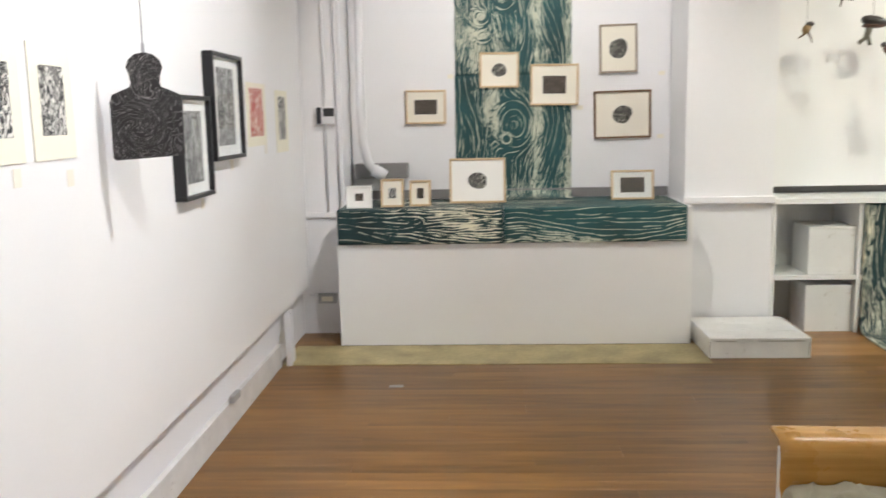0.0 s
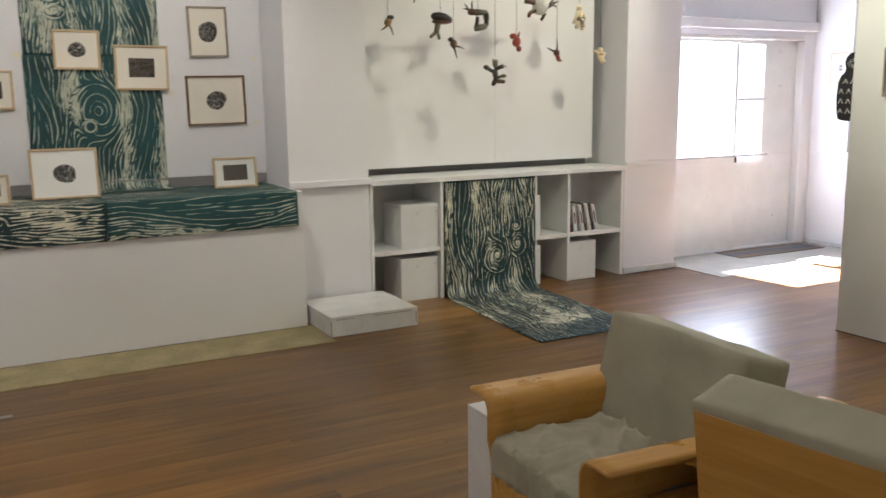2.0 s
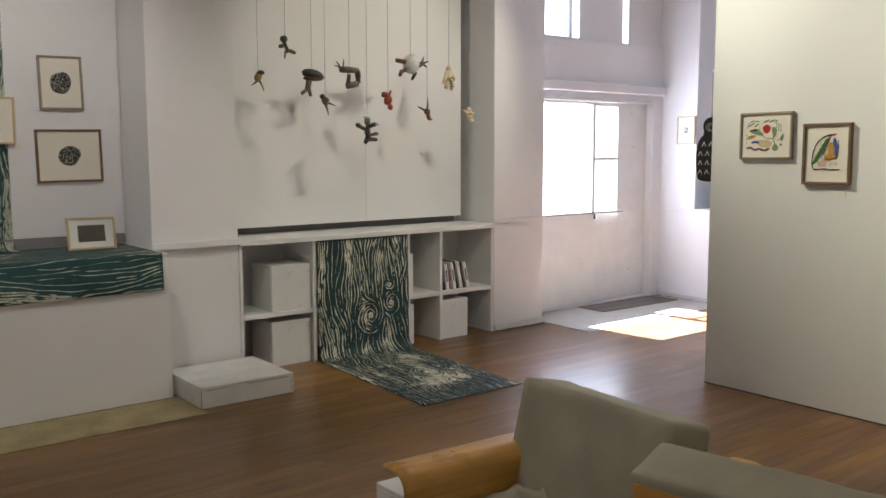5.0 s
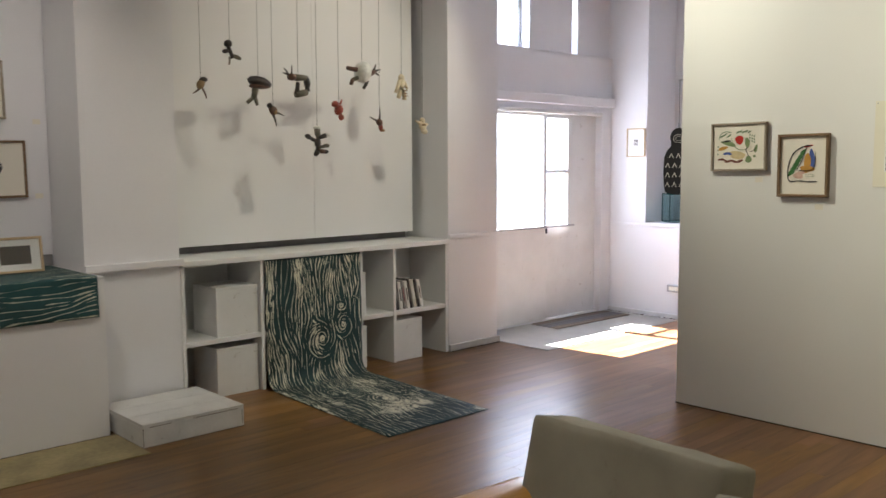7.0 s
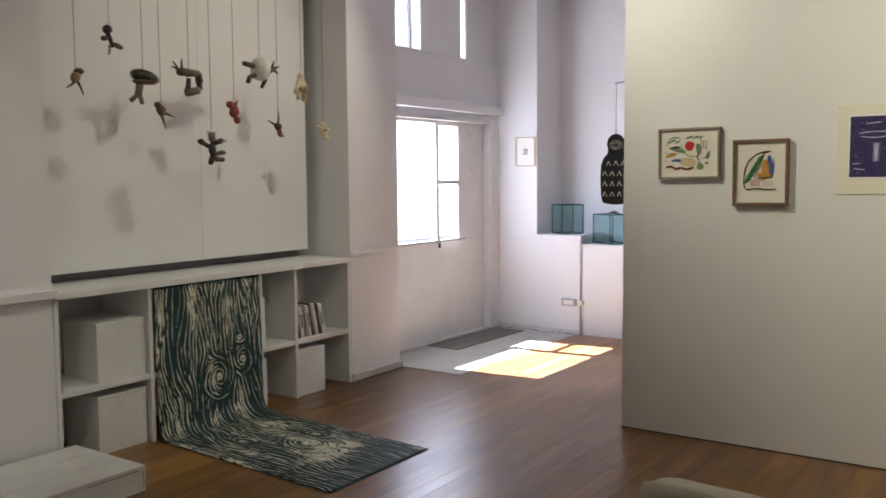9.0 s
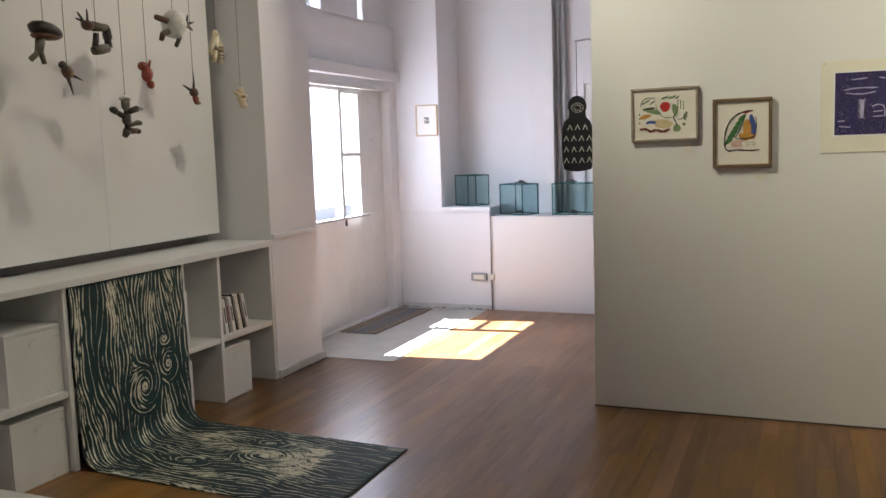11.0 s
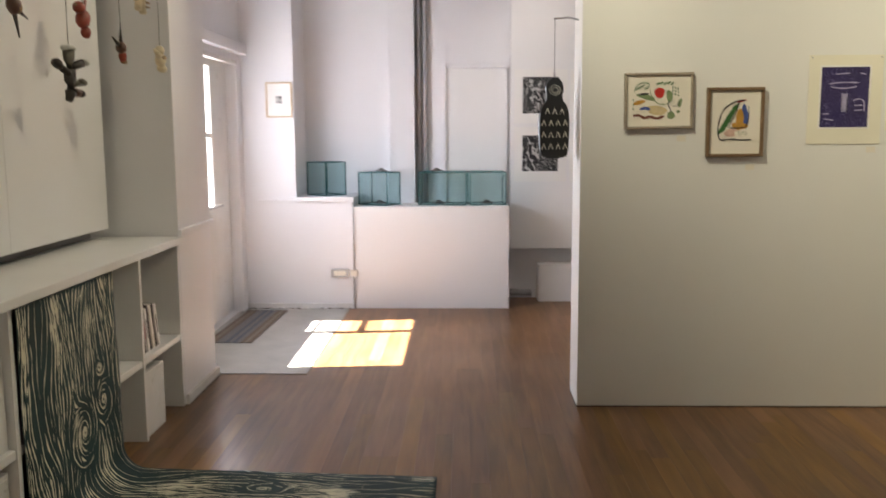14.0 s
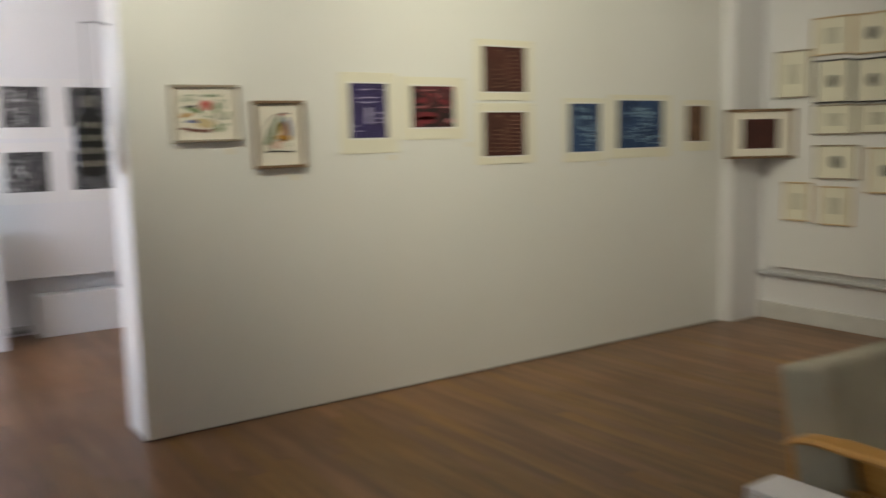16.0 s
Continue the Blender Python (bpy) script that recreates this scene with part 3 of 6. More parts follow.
def flow_lines(wide, long, swirls, dense, seed, along=True, plain=0.25, tries=6000):
    """Cut lines of a woodcut: they follow a current with eddies, and keep a distance that shrinks where the cutting is dense."""
    rnd = random.Random(seed)
    cell = 0.002
    nu, ns = int(wide / cell) + 2, int(long / cell) + 2
    taken = np.zeros((nu, ns), bool)

    def density(u, s):
        d = plain + 0.75 * noise.noise((u * (9 if along else 2), s * (2 if along else 9), seed)) + 0.3 * noise.noise((u * 14, s * 14, seed + 4))
        for cu, cs, ru, rs, amount in dense:
            d += amount * math.exp(-((u - cu) / ru) ** 2 - ((s - cs) / rs) ** 2)
        return min(1.0, max(0.0, d))

    def way(u, s):
        if along:
            a, c = 0.55 * noise.noise((u * 5, s * 2.4, seed + 9)) + 0.42 * noise.noise((u * 14, s * 9, seed)), 1.0
        else:
            a, c = 1.0, 0.40 * noise.noise((u * 2.2, s * 5, seed + 9)) + 0.34 * noise.noise((u * 8, s * 15, seed))
        for cu, cs, reach, turn, pull, aspect in swirls:
            du, ds = u - cu, (s - cs) / aspect
            r = math.hypot(du, ds)
            if r < reach * 1.5:
                k = min(1.0, (reach * 1.5 - r) / (reach * 0.7))
                k = k * k * (3 - 2 * k)
                r = max(r, 1e-4)
                a = a * (1 - k) + k * (-turn * ds - pull * du) / r
                c = c * (1 - k) + k * (turn * du - pull * ds) * aspect / r
        q = math.hypot(a, c) or 1.0
        return a / q, c / q

    def trace(u, s, sign, free):
        pts = []
        for _ in range(rnd.randint(25, 150) if free else 420):
            a, c = way(u, s)
            u, s = u + sign * 0.006 * a, s + sign * 0.006 * c
            if not (0.002 < u < wide - 0.002 and 0.002 < s < long - 0.002) or taken[int(u / cell), int(s / cell)]:
                break
            pts.append((u, s))
        return pts

    seeds = [(cu + reach * f, cs) for cu, cs, reach, *_ in swirls for f in (1.0, -1.0, 0.5, 1.3, -1.3)]
    lines = []
    for k in range(tries):
        u, s = seeds[k] if k < len(seeds) else (rnd.uniform(0.004, wide - 0.004), rnd.uniform(0.004, long - 0.004))
        if not (0.0 < u < wide and 0.0 < s < long) or taken[int(u / cell), int(s / cell)]:
            continue
        if k >= len(seeds) and density(u, s) < 0.05 and rnd.random() < 0.8:
            continue
        pts = trace(u, s, -1, k >= len(seeds))[::-1] + [(u, s)] + trace(u, s, 1, k >= len(seeds))
        if len(pts) < 6:
            continue
        line, shift = [], rnd.uniform(0, 90)
        for i, (pu, ps) in enumerate(pts):
            d = density(pu, ps)
            rough = 0.70 + 1.0 * noise.noise((i * 0.07, shift, 0)) + 0.6 * noise.noise((i * 0.33, shift, 5))
            near = int((0.0040 + 0.0022 * rough + 0.019 * (1 - d) ** 1.6) / cell)
            iu, js = int(pu / cell), int(ps / cell)
            taken[max(0, iu - near):iu + near + 1, max(0, js - near):js + near + 1] = True
            half = (0.0019 + 0.0050 * d) * max(0.12, rough) * min(1.0, (i + 0.4) / 4, (len(pts) - i - 0.6) / 4)
            line.append((pu, ps, half))
        lines.append(line)
    return lines


def draped(name, points, x0, x1, material, label, skew=0.0, ragged=0.0, swirls=(), dense=(), seed=1, along=True, plain=0.25):
    """A paper print lying over its supports, with its cut lines as a thin layer of bare paper."""
    cloth = Drape(points, x0, x1, skew, ragged)
    ob = thing(name, pose(0, 0, 0), label, "print")
    bm = bmesh.new()
    nx, grid = 20, []
    for s, y, z in cloth.rows:
        row = []
        for k in range(nx + 1):
            x, yy, zz = cloth.place(cloth.wide * k / nx, s)
            x += ragged * noise.noise((s * 9, 3.0 if k else 8.0, 0)) if k in (0, nx) else 0.0
            row.append(bm.verts.new((x, yy, zz)))
        grid.append(row)
    for a, c in zip(grid, grid[1:]):
        for k in range(nx):
            bm.faces.new((a[k], c[k], c[k + 1], a[k + 1]))
    bmesh.ops.recalc_face_normals(bm, faces=bm.faces)
    paper = part("inked_paper", bm, material, ob, "", True)
    mod = paper.modifiers.new("thick", "SOLIDIFY")
    mod.thickness, mod.offset = 0.0014, 0.0
    verts, faces = [], []
    for line in flow_lines(cloth.wide, cloth.long, swirls, dense, seed, along, plain):
        for i, (u, s, half) in enumerate(line):
            pu, ps, _ = line[max(0, i - 1)]
            qu, qs, _ = line[min(len(line) - 1, i + 1)]
            q = math.hypot(qu - pu, qs - ps) or 1.0
            a, c = (qs - ps) / q * half, -(qu - pu) / q * half
            verts += [cloth.place(u + a, s + c, 0.0013), cloth.place(u - a, s - c, 0.0013)]
            if i:
                n = len(verts)
                faces.append((n - 4, n - 3, n - 1, n - 2))
    me = bpy.data.meshes.new("cut_layer")
    me.from_pydata(verts, [], faces)
    me.materials.append(CUT_DIM if material is TEAL_SHEET else CUT_LINE)
    cuts = new("cut_layer", me)
    cuts.parent = ob
    cuts["label"] = "bare cream cuts of the print"
    return ob


def bend(y, z, r, a0, a1, n=8):
    return [(y + r * math.cos(radians(a0 + (a1 - a0) * i / n)), z + r * math.sin(radians(a0 + (a1 - a0) * i / n))) for i in range(n + 1)]


OVER_COUNTER = [(6.60, 0.9165), (6.0, 0.9165)] + bend(5.886, 0.9065, 0.012, 90, 180, 4) + [(5.872, 0.85), (5.868, 0.78), (5.862, 0.69)]
draped("counter_print", OVER_COUNTER, -0.962, 0.128, DEEP_SHEET, "teal and cream woodcut of breaking waves draped over the counter", 0, 0.003,
       ((0.52, 0.80, 0.05, 1, 0.1, 0.6), (0.38, 0.70, 0.05, -1, 0.1, 0.6)), ((0.80, 0.85, 0.35, 0.2, 0.40), (0.14, 0.85, 0.24, 0.4, -0.75), (0.8, 0.3, 0.5, 0.3, 0.3)), 3, False, 0.22)
draped("counter_print", [(y - 0.0005, z + 0.0016) for y, z in OVER_COUNTER], 0.13, 1.308, TEAL_SHEET, "teal woodcut of a calmer sea with thin waves over the counter", 0, 0.003,
       (), ((0.6, 0.95, 0.7, 0.05, 0.45), (0.5, 0.78, 0.8, 0.1, -0.05)), 5, False, 0.20)
draped("wall_print", [(6.641, 3.2), (6.641, 1.80)], -0.195, 0.64, TEAL_SHEET, "upper teal woodcut sheet of falling water on the wall", 0, 0.004,
       ((0.18, 0.98, 0.07, 1, 0.26, 1.1), (0.35, 0.86, 0.07, -1, 0.26, 1.1), (0.20, 1.12, 0.06, -1, 0.26, 0.8), (0.45, 0.40, 0.09, 1, 0.26, 1.3)),
       ((0.15, 1.0, 0.12, 0.22, 0.4), (0.57, 0.8, 0.04, 0.9, 0.55), (0.82, 0.7, 0.03, 0.9, 0.5), (0.02, 0.9, 0.03, 0.9, 0.4), (0.68, 0.7, 0.06, 0.8, -0.2)), 7, True, 0.28)
draped("wall_print", [(6.638, 1.805), (6.636, 1.1)] + bend(6.54, 1.02, 0.095, 0, -88, 8) + [(6.4, 0.923)], -0.20, 0.64, TEAL_SHEET, "lower teal woodcut sheet of a waterfall over the counter", 0, 0.004,
       ((0.43, 0.36, 0.15, 1, 0.04, 1.3), (0.37, 0.46, 0.05, -1, 0.1, 1.0)),
       ((0.28, 0.28, 0.07, 0.18, 0.6), (0.46, 0.14, 0.10, 0.05, 0.5), (0.57, 0.5, 0.04, 0.5, 0.6), (0.82, 0.5, 0.03, 0.6, 0.6), (0.1, 0.2, 0.12, 0.3, -0.4), (0.43, 0.3, 0.07, 0.12, -0.3), (0.69, 0.4, 0.07, 0.4, -0.25), (0.5, 0.85, 0.3, 0.1, 0.3)), 11, True, 0.24)
draped("floor_print", [(6.149, 0.888), (6.149, 0.6), (6.146, 0.3), (6.142, 0.13)] + bend(6.03, 0.117, 0.112, 0, -88, 12) + [(5.8, 0.0045), (5.2, 0.004), (4.755, 0.004)], 2.548, 3.36, DEEP_SHEET, "teal and cream woodcut of a stream running from shelf to floor", -0.09, 0.008,
       ((0.46, 0.60, 0.11, 1, 0.26, 1.2), (0.645, 0.52, 0.07, -1, 0.26, 1.3), (0.63, 0.38, 0.045, 1, 0.26, 0.8), (0.47, 1.58, 0.10, 1, 0.26, 2.0), (0.63, 1.50, 0.05, -1, 0.26, 1.8), (0.28, 1.25, 0.05, -1, 0.26, 2.2)),
       ((0.68, 0.15, 0.08, 0.28, 0.7), (0.26, 0.2, 0.04, 0.5, 0.5), (0.59, 0.80, 0.06, 0.16, 0.7), (0.46, 0.60, 0.1, 0.1, 0.25), (0.50, 1.15, 0.3, 0.14, 0.35), (0.02, 1.0, 0.04, 0.9, 0.5), (0.45, 1.82, 0.28, 0.12, 0.6), (0.66, 1.25, 0.07, 0.2, 0.6),
        (0.30, 1.42, 0.16, 0.22, 0.35), (0.55, 1.62, 0.16, 0.2, 0.25), (0.14, 0.4, 0.08, 0.5, -0.12), (0.44, 0.78, 0.14, 0.07, -0.3), (0.72, 0.92, 0.10, 0.12, -0.6), (0.7, 2.0, 0.3, 0.10, -0.8), (0.2, 1.4, 0.08, 0.4, -0.1)), 13, True, 0.24)


def art_blob(w, h, y, seed, mat, parent, label="dark stone-shaped print"):
    rnd = random.Random(seed)
    n = 26
    pts = []
    ph = [rnd.uniform(0, 6.28) for _ in range(4)]
    for i in range(n):
        a = 6.28319 * i / n
        r = 1 + sum(0.06 / (k + 1) * math.sin((k + 2) * a + ph[k]) for k in range(4))
        pts.append((w / 2 * r * math.cos(a), h / 2 * r * math.sin(a)))
    bm = bmesh.new()
    uv = bm.loops.layers.uv.new("UVMap")
    f = bm.faces.new([bm.verts.new((x, y, z)) for x, z in pts])
    for lp in f.loops:
        lp[uv].uv = (lp.vert.co.x + w / 2 + seed * 0.37, lp.vert.co.z + h / 2)
    bmesh.ops.recalc_face_normals(bm, faces=bm.faces)
    return part("print", bm, mat, parent, label)


def art_rect(w, h, y, mat, parent, label="", dz=0.0, seed=0.0):
    bm = bm_sheet(-w / 2, -h / 2 + dz, w / 2, h / 2 + dz, y)
    uv = bm.loops.layers.uv["UVMap"]
    for f in bm.faces:
        for lp in f.loops:
            lp[uv].uv += Vector((seed * 0.7, seed * 0.4))
    return part("print", bm, mat, parent, label)


def ring_frame(w, h, fw, d, mat, parent, bevel=0.002):
    for name, lo, hi in (("frame_rail", (-w / 2, -d, h / 2 - fw), (w / 2, 0, h / 2)), ("frame_rail", (-w / 2, -d, -h / 2), (w / 2, 0, -h / 2 + fw)),
                         ("frame_stile", (-w / 2, -d + 0.0005, -h / 2 + fw), (-w / 2 + fw, 0, h / 2 - fw)), ("frame_stile", (w / 2 - fw, -d + 0.0005, -h / 2 + fw), (w / 2, 0, h / 2 - fw))):
        part(name, bm_box(lo, hi, bevel, 1), mat, parent)


def picture(m, w, h, frame_mat, label, fw=0.014, d=0.024, mat=None, glazed=False):
    """A framed picture: four frame pieces, a backboard, a mount; the art is added by the caller."""
    ob = thing("framed_picture", m, label, "picture")
    ring_frame(w, h, fw, d, frame_mat, ob)
    part("mount", bm_box((-w / 2 + fw, -d * 0.55, -h / 2 + fw), (w / 2 - fw, -d * 0.3, h / 2 - fw)), mat or MAT, ob)
    if glazed:
        g = part("glass", bm_box((-w / 2 + fw, -d * 0.85, -h / 2 + fw), (w / 2 - fw, -d * 0.80, h / 2 - fw)), GLASS, ob, "reflecting picture glass")
        g.visible_shadow = False
    return ob


def on_north(x0, x1, z0, z1, y, tilt=0.0, lean=0.0):
    return pose((x0 + x1) / 2, y, (z0 + z1) / 2, lean, tilt, 0), x1 - x0, z1 - z0


def on_east(y0, y1, z0, z1, x, tilt=0.0):
    """Facing -x; y0 > y1."""
    return pose(x, (y0 + y1) / 2, (z0 + z1) / 2, 0, 0, -90) @ pose(0, 0, 0, 0, tilt, 0), y0 - y1, z1 - z0


def on_west(y0, y1, z0, z1, x, tilt=0.0):
    return pose(x, (y0 + y1) / 2, (z0 + z1) / 2, 0, 0, 90) @ pose(0, 0, 0, 0, tilt, 0), y1 - y0, z1 - z0


def on_south(x0, x1, z0, z1, y, tilt=0.0):
    return pose((x0 + x1) / 2, y, (z0 + z1) / 2, 0, 0, 180) @ pose(0, 0, 0, 0, tilt, 0), x1 - x0, z1 - z0


def tag_card(m, w=0.045, h=0.03):
    return solid("label_card", bm_box((-w / 2, -0.002, -h / 2), (w / 2, 0, h / 2)), LABEL_PAPER, "small cream label card on the wall", "label", m=m, group="label cards")


# pictures in the niche
m, w, h = on_north(0.836, 1.104, 1.80, 2.14, 6.643, -1)
p = picture(m, w, h, GREY_OAK, "grey wooden frame with a round dark stone print", mat=MAT)
art_blob(0.125, 0.145, -0.0142, 1, STONE_CUT, p)
m, w, h = on_north(0.80, 1.208, 1.336, 1.676, 6.643, -0.8)
p = picture(m, w, h, WALNUT, "brown wooden frame with a dark pebble print", mat=MAT)
art_blob(0.14, 0.125, -0.0142, 2, STONE_CUT, p)
m, w, h = on_north(-0.02, 0.262, 1.712, 1.962, 6.634, 0.5)
p = picture(m, w, h, OAK, "pale oak frame with a small dark stone print", mat=MAT)
art_blob(0.10, 0.10, -0.0142, 3, STONE_CUT, p)
m, w, h = on_north(0.344, 0.688, 1.579, 1.872, 6.634, 0.6)
p = picture(m, w, h, OAK, "pale oak frame with a small dark square print", mat=MAT)
art_rect(0.165, 0.125, -0.0142, NIGHT_CUT, p, "dark rectangular print", seed=1)
m, w, h = on_north(-0.562, -0.266, 1.463, 1.706, 6.643, 0.4)
p = picture(m, w, h, OAK, "pale oak frame with a small dark landscape print", mat=MAT)
art_rect(0.165, 0.105, -0.0142, NIGHT_CUT, p, "dark rectangular print", seed=2)


def leaning(x0, x1, h, y, frame_mat, label, mount, glazed=False, z=0.9175, lean=-10.0, rz=0.0):
    hh = h / 2
    m = pose((x0 + x1) / 2, y, z, 0, 0, rz) @ pose(0, 0, 0, lean, 0, 0) @ pose(0, 0, hh)
    return picture(m, x1 - x0, h, frame_mat, label, mat=mount, glazed=glazed)


p = leaning(-0.235, 0.152, 0.31, 6.24, OAK, "white mounted stone print in a pale frame leaning on the counter", WHITE_MAT)
art_blob(0.135, 0.11, -0.0142, 5, STONE_CUT, p)
p = leaning(0.885, 1.18, 0.205, 6.33, OAK, "small glazed picture leaning at the back of the counter", WHITE_MAT, True)
art_rect(0.165, 0.105, -0.0142, NIGHT_CUT, p, "dark rectangular print", seed=3)
p = leaning(-0.915, -0.745, 0.15, 5.99, WHITE_MAT, "small white frame leaning on the counter", WHITE_MAT, rz=2)
art_rect(0.055, 0.05, -0.0142, NIGHT_CUT, p, "tiny dark print", seed=4)
p = leaning(-0.69, -0.535, 0.19, 6.04, OAK, "small pale oak frame leaning on the counter", MAT)
art_rect(0.05, 0.07, -0.0142, BW_FINE, p, "tiny grey print", seed=5)
p = leaning(-0.50, -0.355, 0.175, 6.08, OAK, "small narrow oak frame leaning on the counter", MAT)
art_rect(0.045, 0.07, -0.0142, NIGHT_CUT, p, "tiny dark print", seed=6)
for x, z in ((1.283, 1.793), (1.28, 1.345), (0.70, 1.56), (-0.23, 1.80)):
    tag_card(pose(x, 6.643, z))

# wiring and fittings on the left pier
ctl = thing("door_intercom", pose(-1.075, 6.25, 1.535), "white wall intercom with a dark screen", "intercom")
part("case", bm_box((-0.065, -0.03, -0.06), (0.065, 0, 0.06), 0.006), PIPE, ctl)
part("screen", bm_box((-0.015, -0.033, -0.005), (0.058, -0.0305, 0.05), 0.001), DARK, ctl, "dark glossy screen")
part("handset", bm_box((-0.062, -0.045, -0.055), (-0.03, -0.0305, 0.058), 0.005), DARK, ctl, "dark handset")
for x, r in ((-1.085, 0.008), (-1.0, 0.007)):
    solid("wall_conduit", bm_tube([(x, 6.235, 0.868), (x, 6.235, TOP)], r), PIPE, "thin white painted conduit up the pier", "conduit", smooth=True)
solid("drain_pipe", joined(bm_tube([(-0.86, 6.42, TOP), (-0.86, 6.42, 1.6), (-0.855, 6.42, 1.35), (-0.82, 6.42, 1.2), (-0.77, 6.42, 1.14)], 0.032, 14), bm_tube([(-0.78, 6.42, 1.15), (-0.70, 6.42, 1.10)], 0.045, 14)), PIPE, "white painted drain pipe bending above the counter", "pipe", smooth=True)
solid("grey_box", bm_box((-0.93, 6.5, 1.08), (-0.55, 6.64, 1.185), 0.004), GREY_GAP, "dull grey metal box behind the small frames", "box")
sock = thing("socket", pose(-1.115, 6.25, 0.255), "metal double socket on the lower pier", "socket")
part("plate", bm_box((-0.065, -0.025, -0.035), (0.065, 0, 0.035), 0.004), METAL, sock)
part("outlet", bm_box((-0.04, -0.029, -0.018), (0.04, -0.0255, 0.018), 0.002), LABEL_PAPER, sock, "cream outlet face")
solid("wall_conduit", bm_tube([(-1.24, 6.235, 0.285), (-1.18, 6.235, 0.285)], 0.01), PIPE, "thin white painted conduit up the pier", "conduit", smooth=True)
solid("steel_post", joined(bm_box((-1.235, 5.50, 0), (-1.205, 5.55, 0.335), 0.003), bm_box((-1.235, 5.42, 0), (-1.20, 5.46, 0.335), 0.003)), PIPE, "white post under the end of the display panel", "post")
solid("panel_bracket", bm_box((-1.262, 4.30, 0.14), (-1.235, 4.42, 0.175), 0.004), DARK_PIPE, "dark metal fitting on the skirting", "bracket")
solid("floor_hatch", bm_box((-0.55, 4.98, 0.0005), (-0.47, 5.02, 0.004), 0.001), METAL, "small metal floor plate", "plate")

# ---- west panel pictures ----


def sheet(m, w, h, label, art_mat, aw, ah, dz=0.02, seed=0, art_label="", paper=None):
    ob = thing("paper_print", m, label, "print")
    part("paper", bm_box((-w / 2, -0.004, -h / 2), (w / 2, -0.001, h / 2)), paper or PAPER, ob)
    art_rect(aw, ah, -0.0045, art_mat, ob, art_label, dz, seed)
    return ob


m, w, h = on_west(4.12, 4.60, 1.335, 1.825, -1.24)
p = picture(m, w, h, BLACK, "tall black frame with a grey woodcut", 0.018, 0.05, WHITE_MAT, True)
art_rect(0.27, 0.36, -0.0285, BW_FINE, p, "grey woodcut", seed=1)
m, w, h = on_west(3.68, 4.06, 1.195, 1.622, -1.24)
p = picture(m, w, h, BLACK, "black frame with a grey woodcut, hung lower", 0.018, 0.05, WHITE_MAT, True)
art_rect(0.21, 0.30, -0.0285, BW_FINE, p, "grey woodcut", seed=2)
sheet(*on_west(4.81, 5.21, 1.375, 1.715, -1.24), "unframed red woodcut on ivory paper", RED_CUT, 0.28, 0.26, 0.012, 3)
sheet(*on_west(5.45, 5.76, 1.317, 1.69, -1.24), "unframed narrow black woodcut on ivory paper", BW, 0.18, 0.26, 0.02, 4)
sheet(*on_west(2.61, 2.858, 1.414, 1.742, -1.24), "unframed black and white woodcut on ivory paper", BW, 0.142, 0.198, 0.005, 5)
sheet(*on_west(2.31, 2.56, 1.414, 1.737, -1.24), "unframed black and white woodcut on ivory paper", BW, 0.142, 0.198, 0.005, 6)
sheet(*on_west(2.0, 2.25, 1.414, 1.737, -1.24), "unframed black and white woodcut on ivory paper", BW, 0.142, 0.198, 0.005, 7)
for y, z in ((2.51, 1.375), (2.81, 1.355), (4.02, 1.16), (4.50, 1.30), (5.19, 1.35)):
    tag_card(pose(-1.24, y, z, 0, 0, 90), 0.04, 0.05)


def hanging_block(m, w, h, label, top, pattern, rounded=False):
    """A flat carved board in the shape of a bottle-like body with a round head, hung on a wire."""
    ob = thing("hanging_block", m, label, "carving")
    pts = []
    for x, z in ((-0.5, 0.02), (-0.46, 0.0), (0.42, 0.03), (0.5, 0.06), (0.5, 0.55), (0.44, 0.62), (0.22, 0.68), (0.20, 0.72)):
        pts.append((x * w, z * h))
    for i in range(9):
        a = radians(-30 + 240 * i / 8)
        pts.append((0.25 * w * math.cos(a), 0.86 * h + 0.14 * h * math.sin(a)))
    for x, z in ((-0.20, 0.72), (-0.22, 0.68), (-0.46, 0.61), (-0.5, 0.54)):
        pts.append((x * w, z * h))
    if rounded:
        pts = [(w * 0.5 * math.cos(radians(a)) * 0.98, h * (0.07 + 0.07 * math.sin(radians(a)))) for a in range(-150, -29, 20)]
        pts += [(0.47 * w, 0.12 * h), (0.5 * w, 0.35 * h), (0.48 * w, 0.56 * h), (0.40 * w, 0.66 * h), (0.27 * w, 0.72 * h)]
        pts += [(0.29 * w * math.cos(radians(a)), 0.86 * h + 0.14 * h * math.sin(radians(a))) for a in range(-30, 211, 20)]
        pts += [(-0.27 * w, 0.72 * h), (-0.40 * w, 0.66 * h), (-0.48 * w, 0.56 * h), (-0.5 * w, 0.35 * h), (-0.47 * w, 0.12 * h)]
    bm = bm_prism(pts, 0.014)
    uv = bm.loops.layers.uv.new("UVMap")
    for f in bm.faces:
        for lp in f.loops:
            lp[uv].uv = (lp.vert.co.x + w / 2, lp.vert.co.z)
    part("board", bm, pattern, ob)
    part("eyelet", bm_tube([(0, 0.007, h), (0, 0.007, h + 0.03)], 0.006), METAL, ob, "small brass eyelet")
    part("wire", bm_tube([(0, 0.007, h + 0.03), (0, 0.007, top - m.translation.z)], 0.0018, 6), THREAD, ob, "thin hanging wire")
    return ob


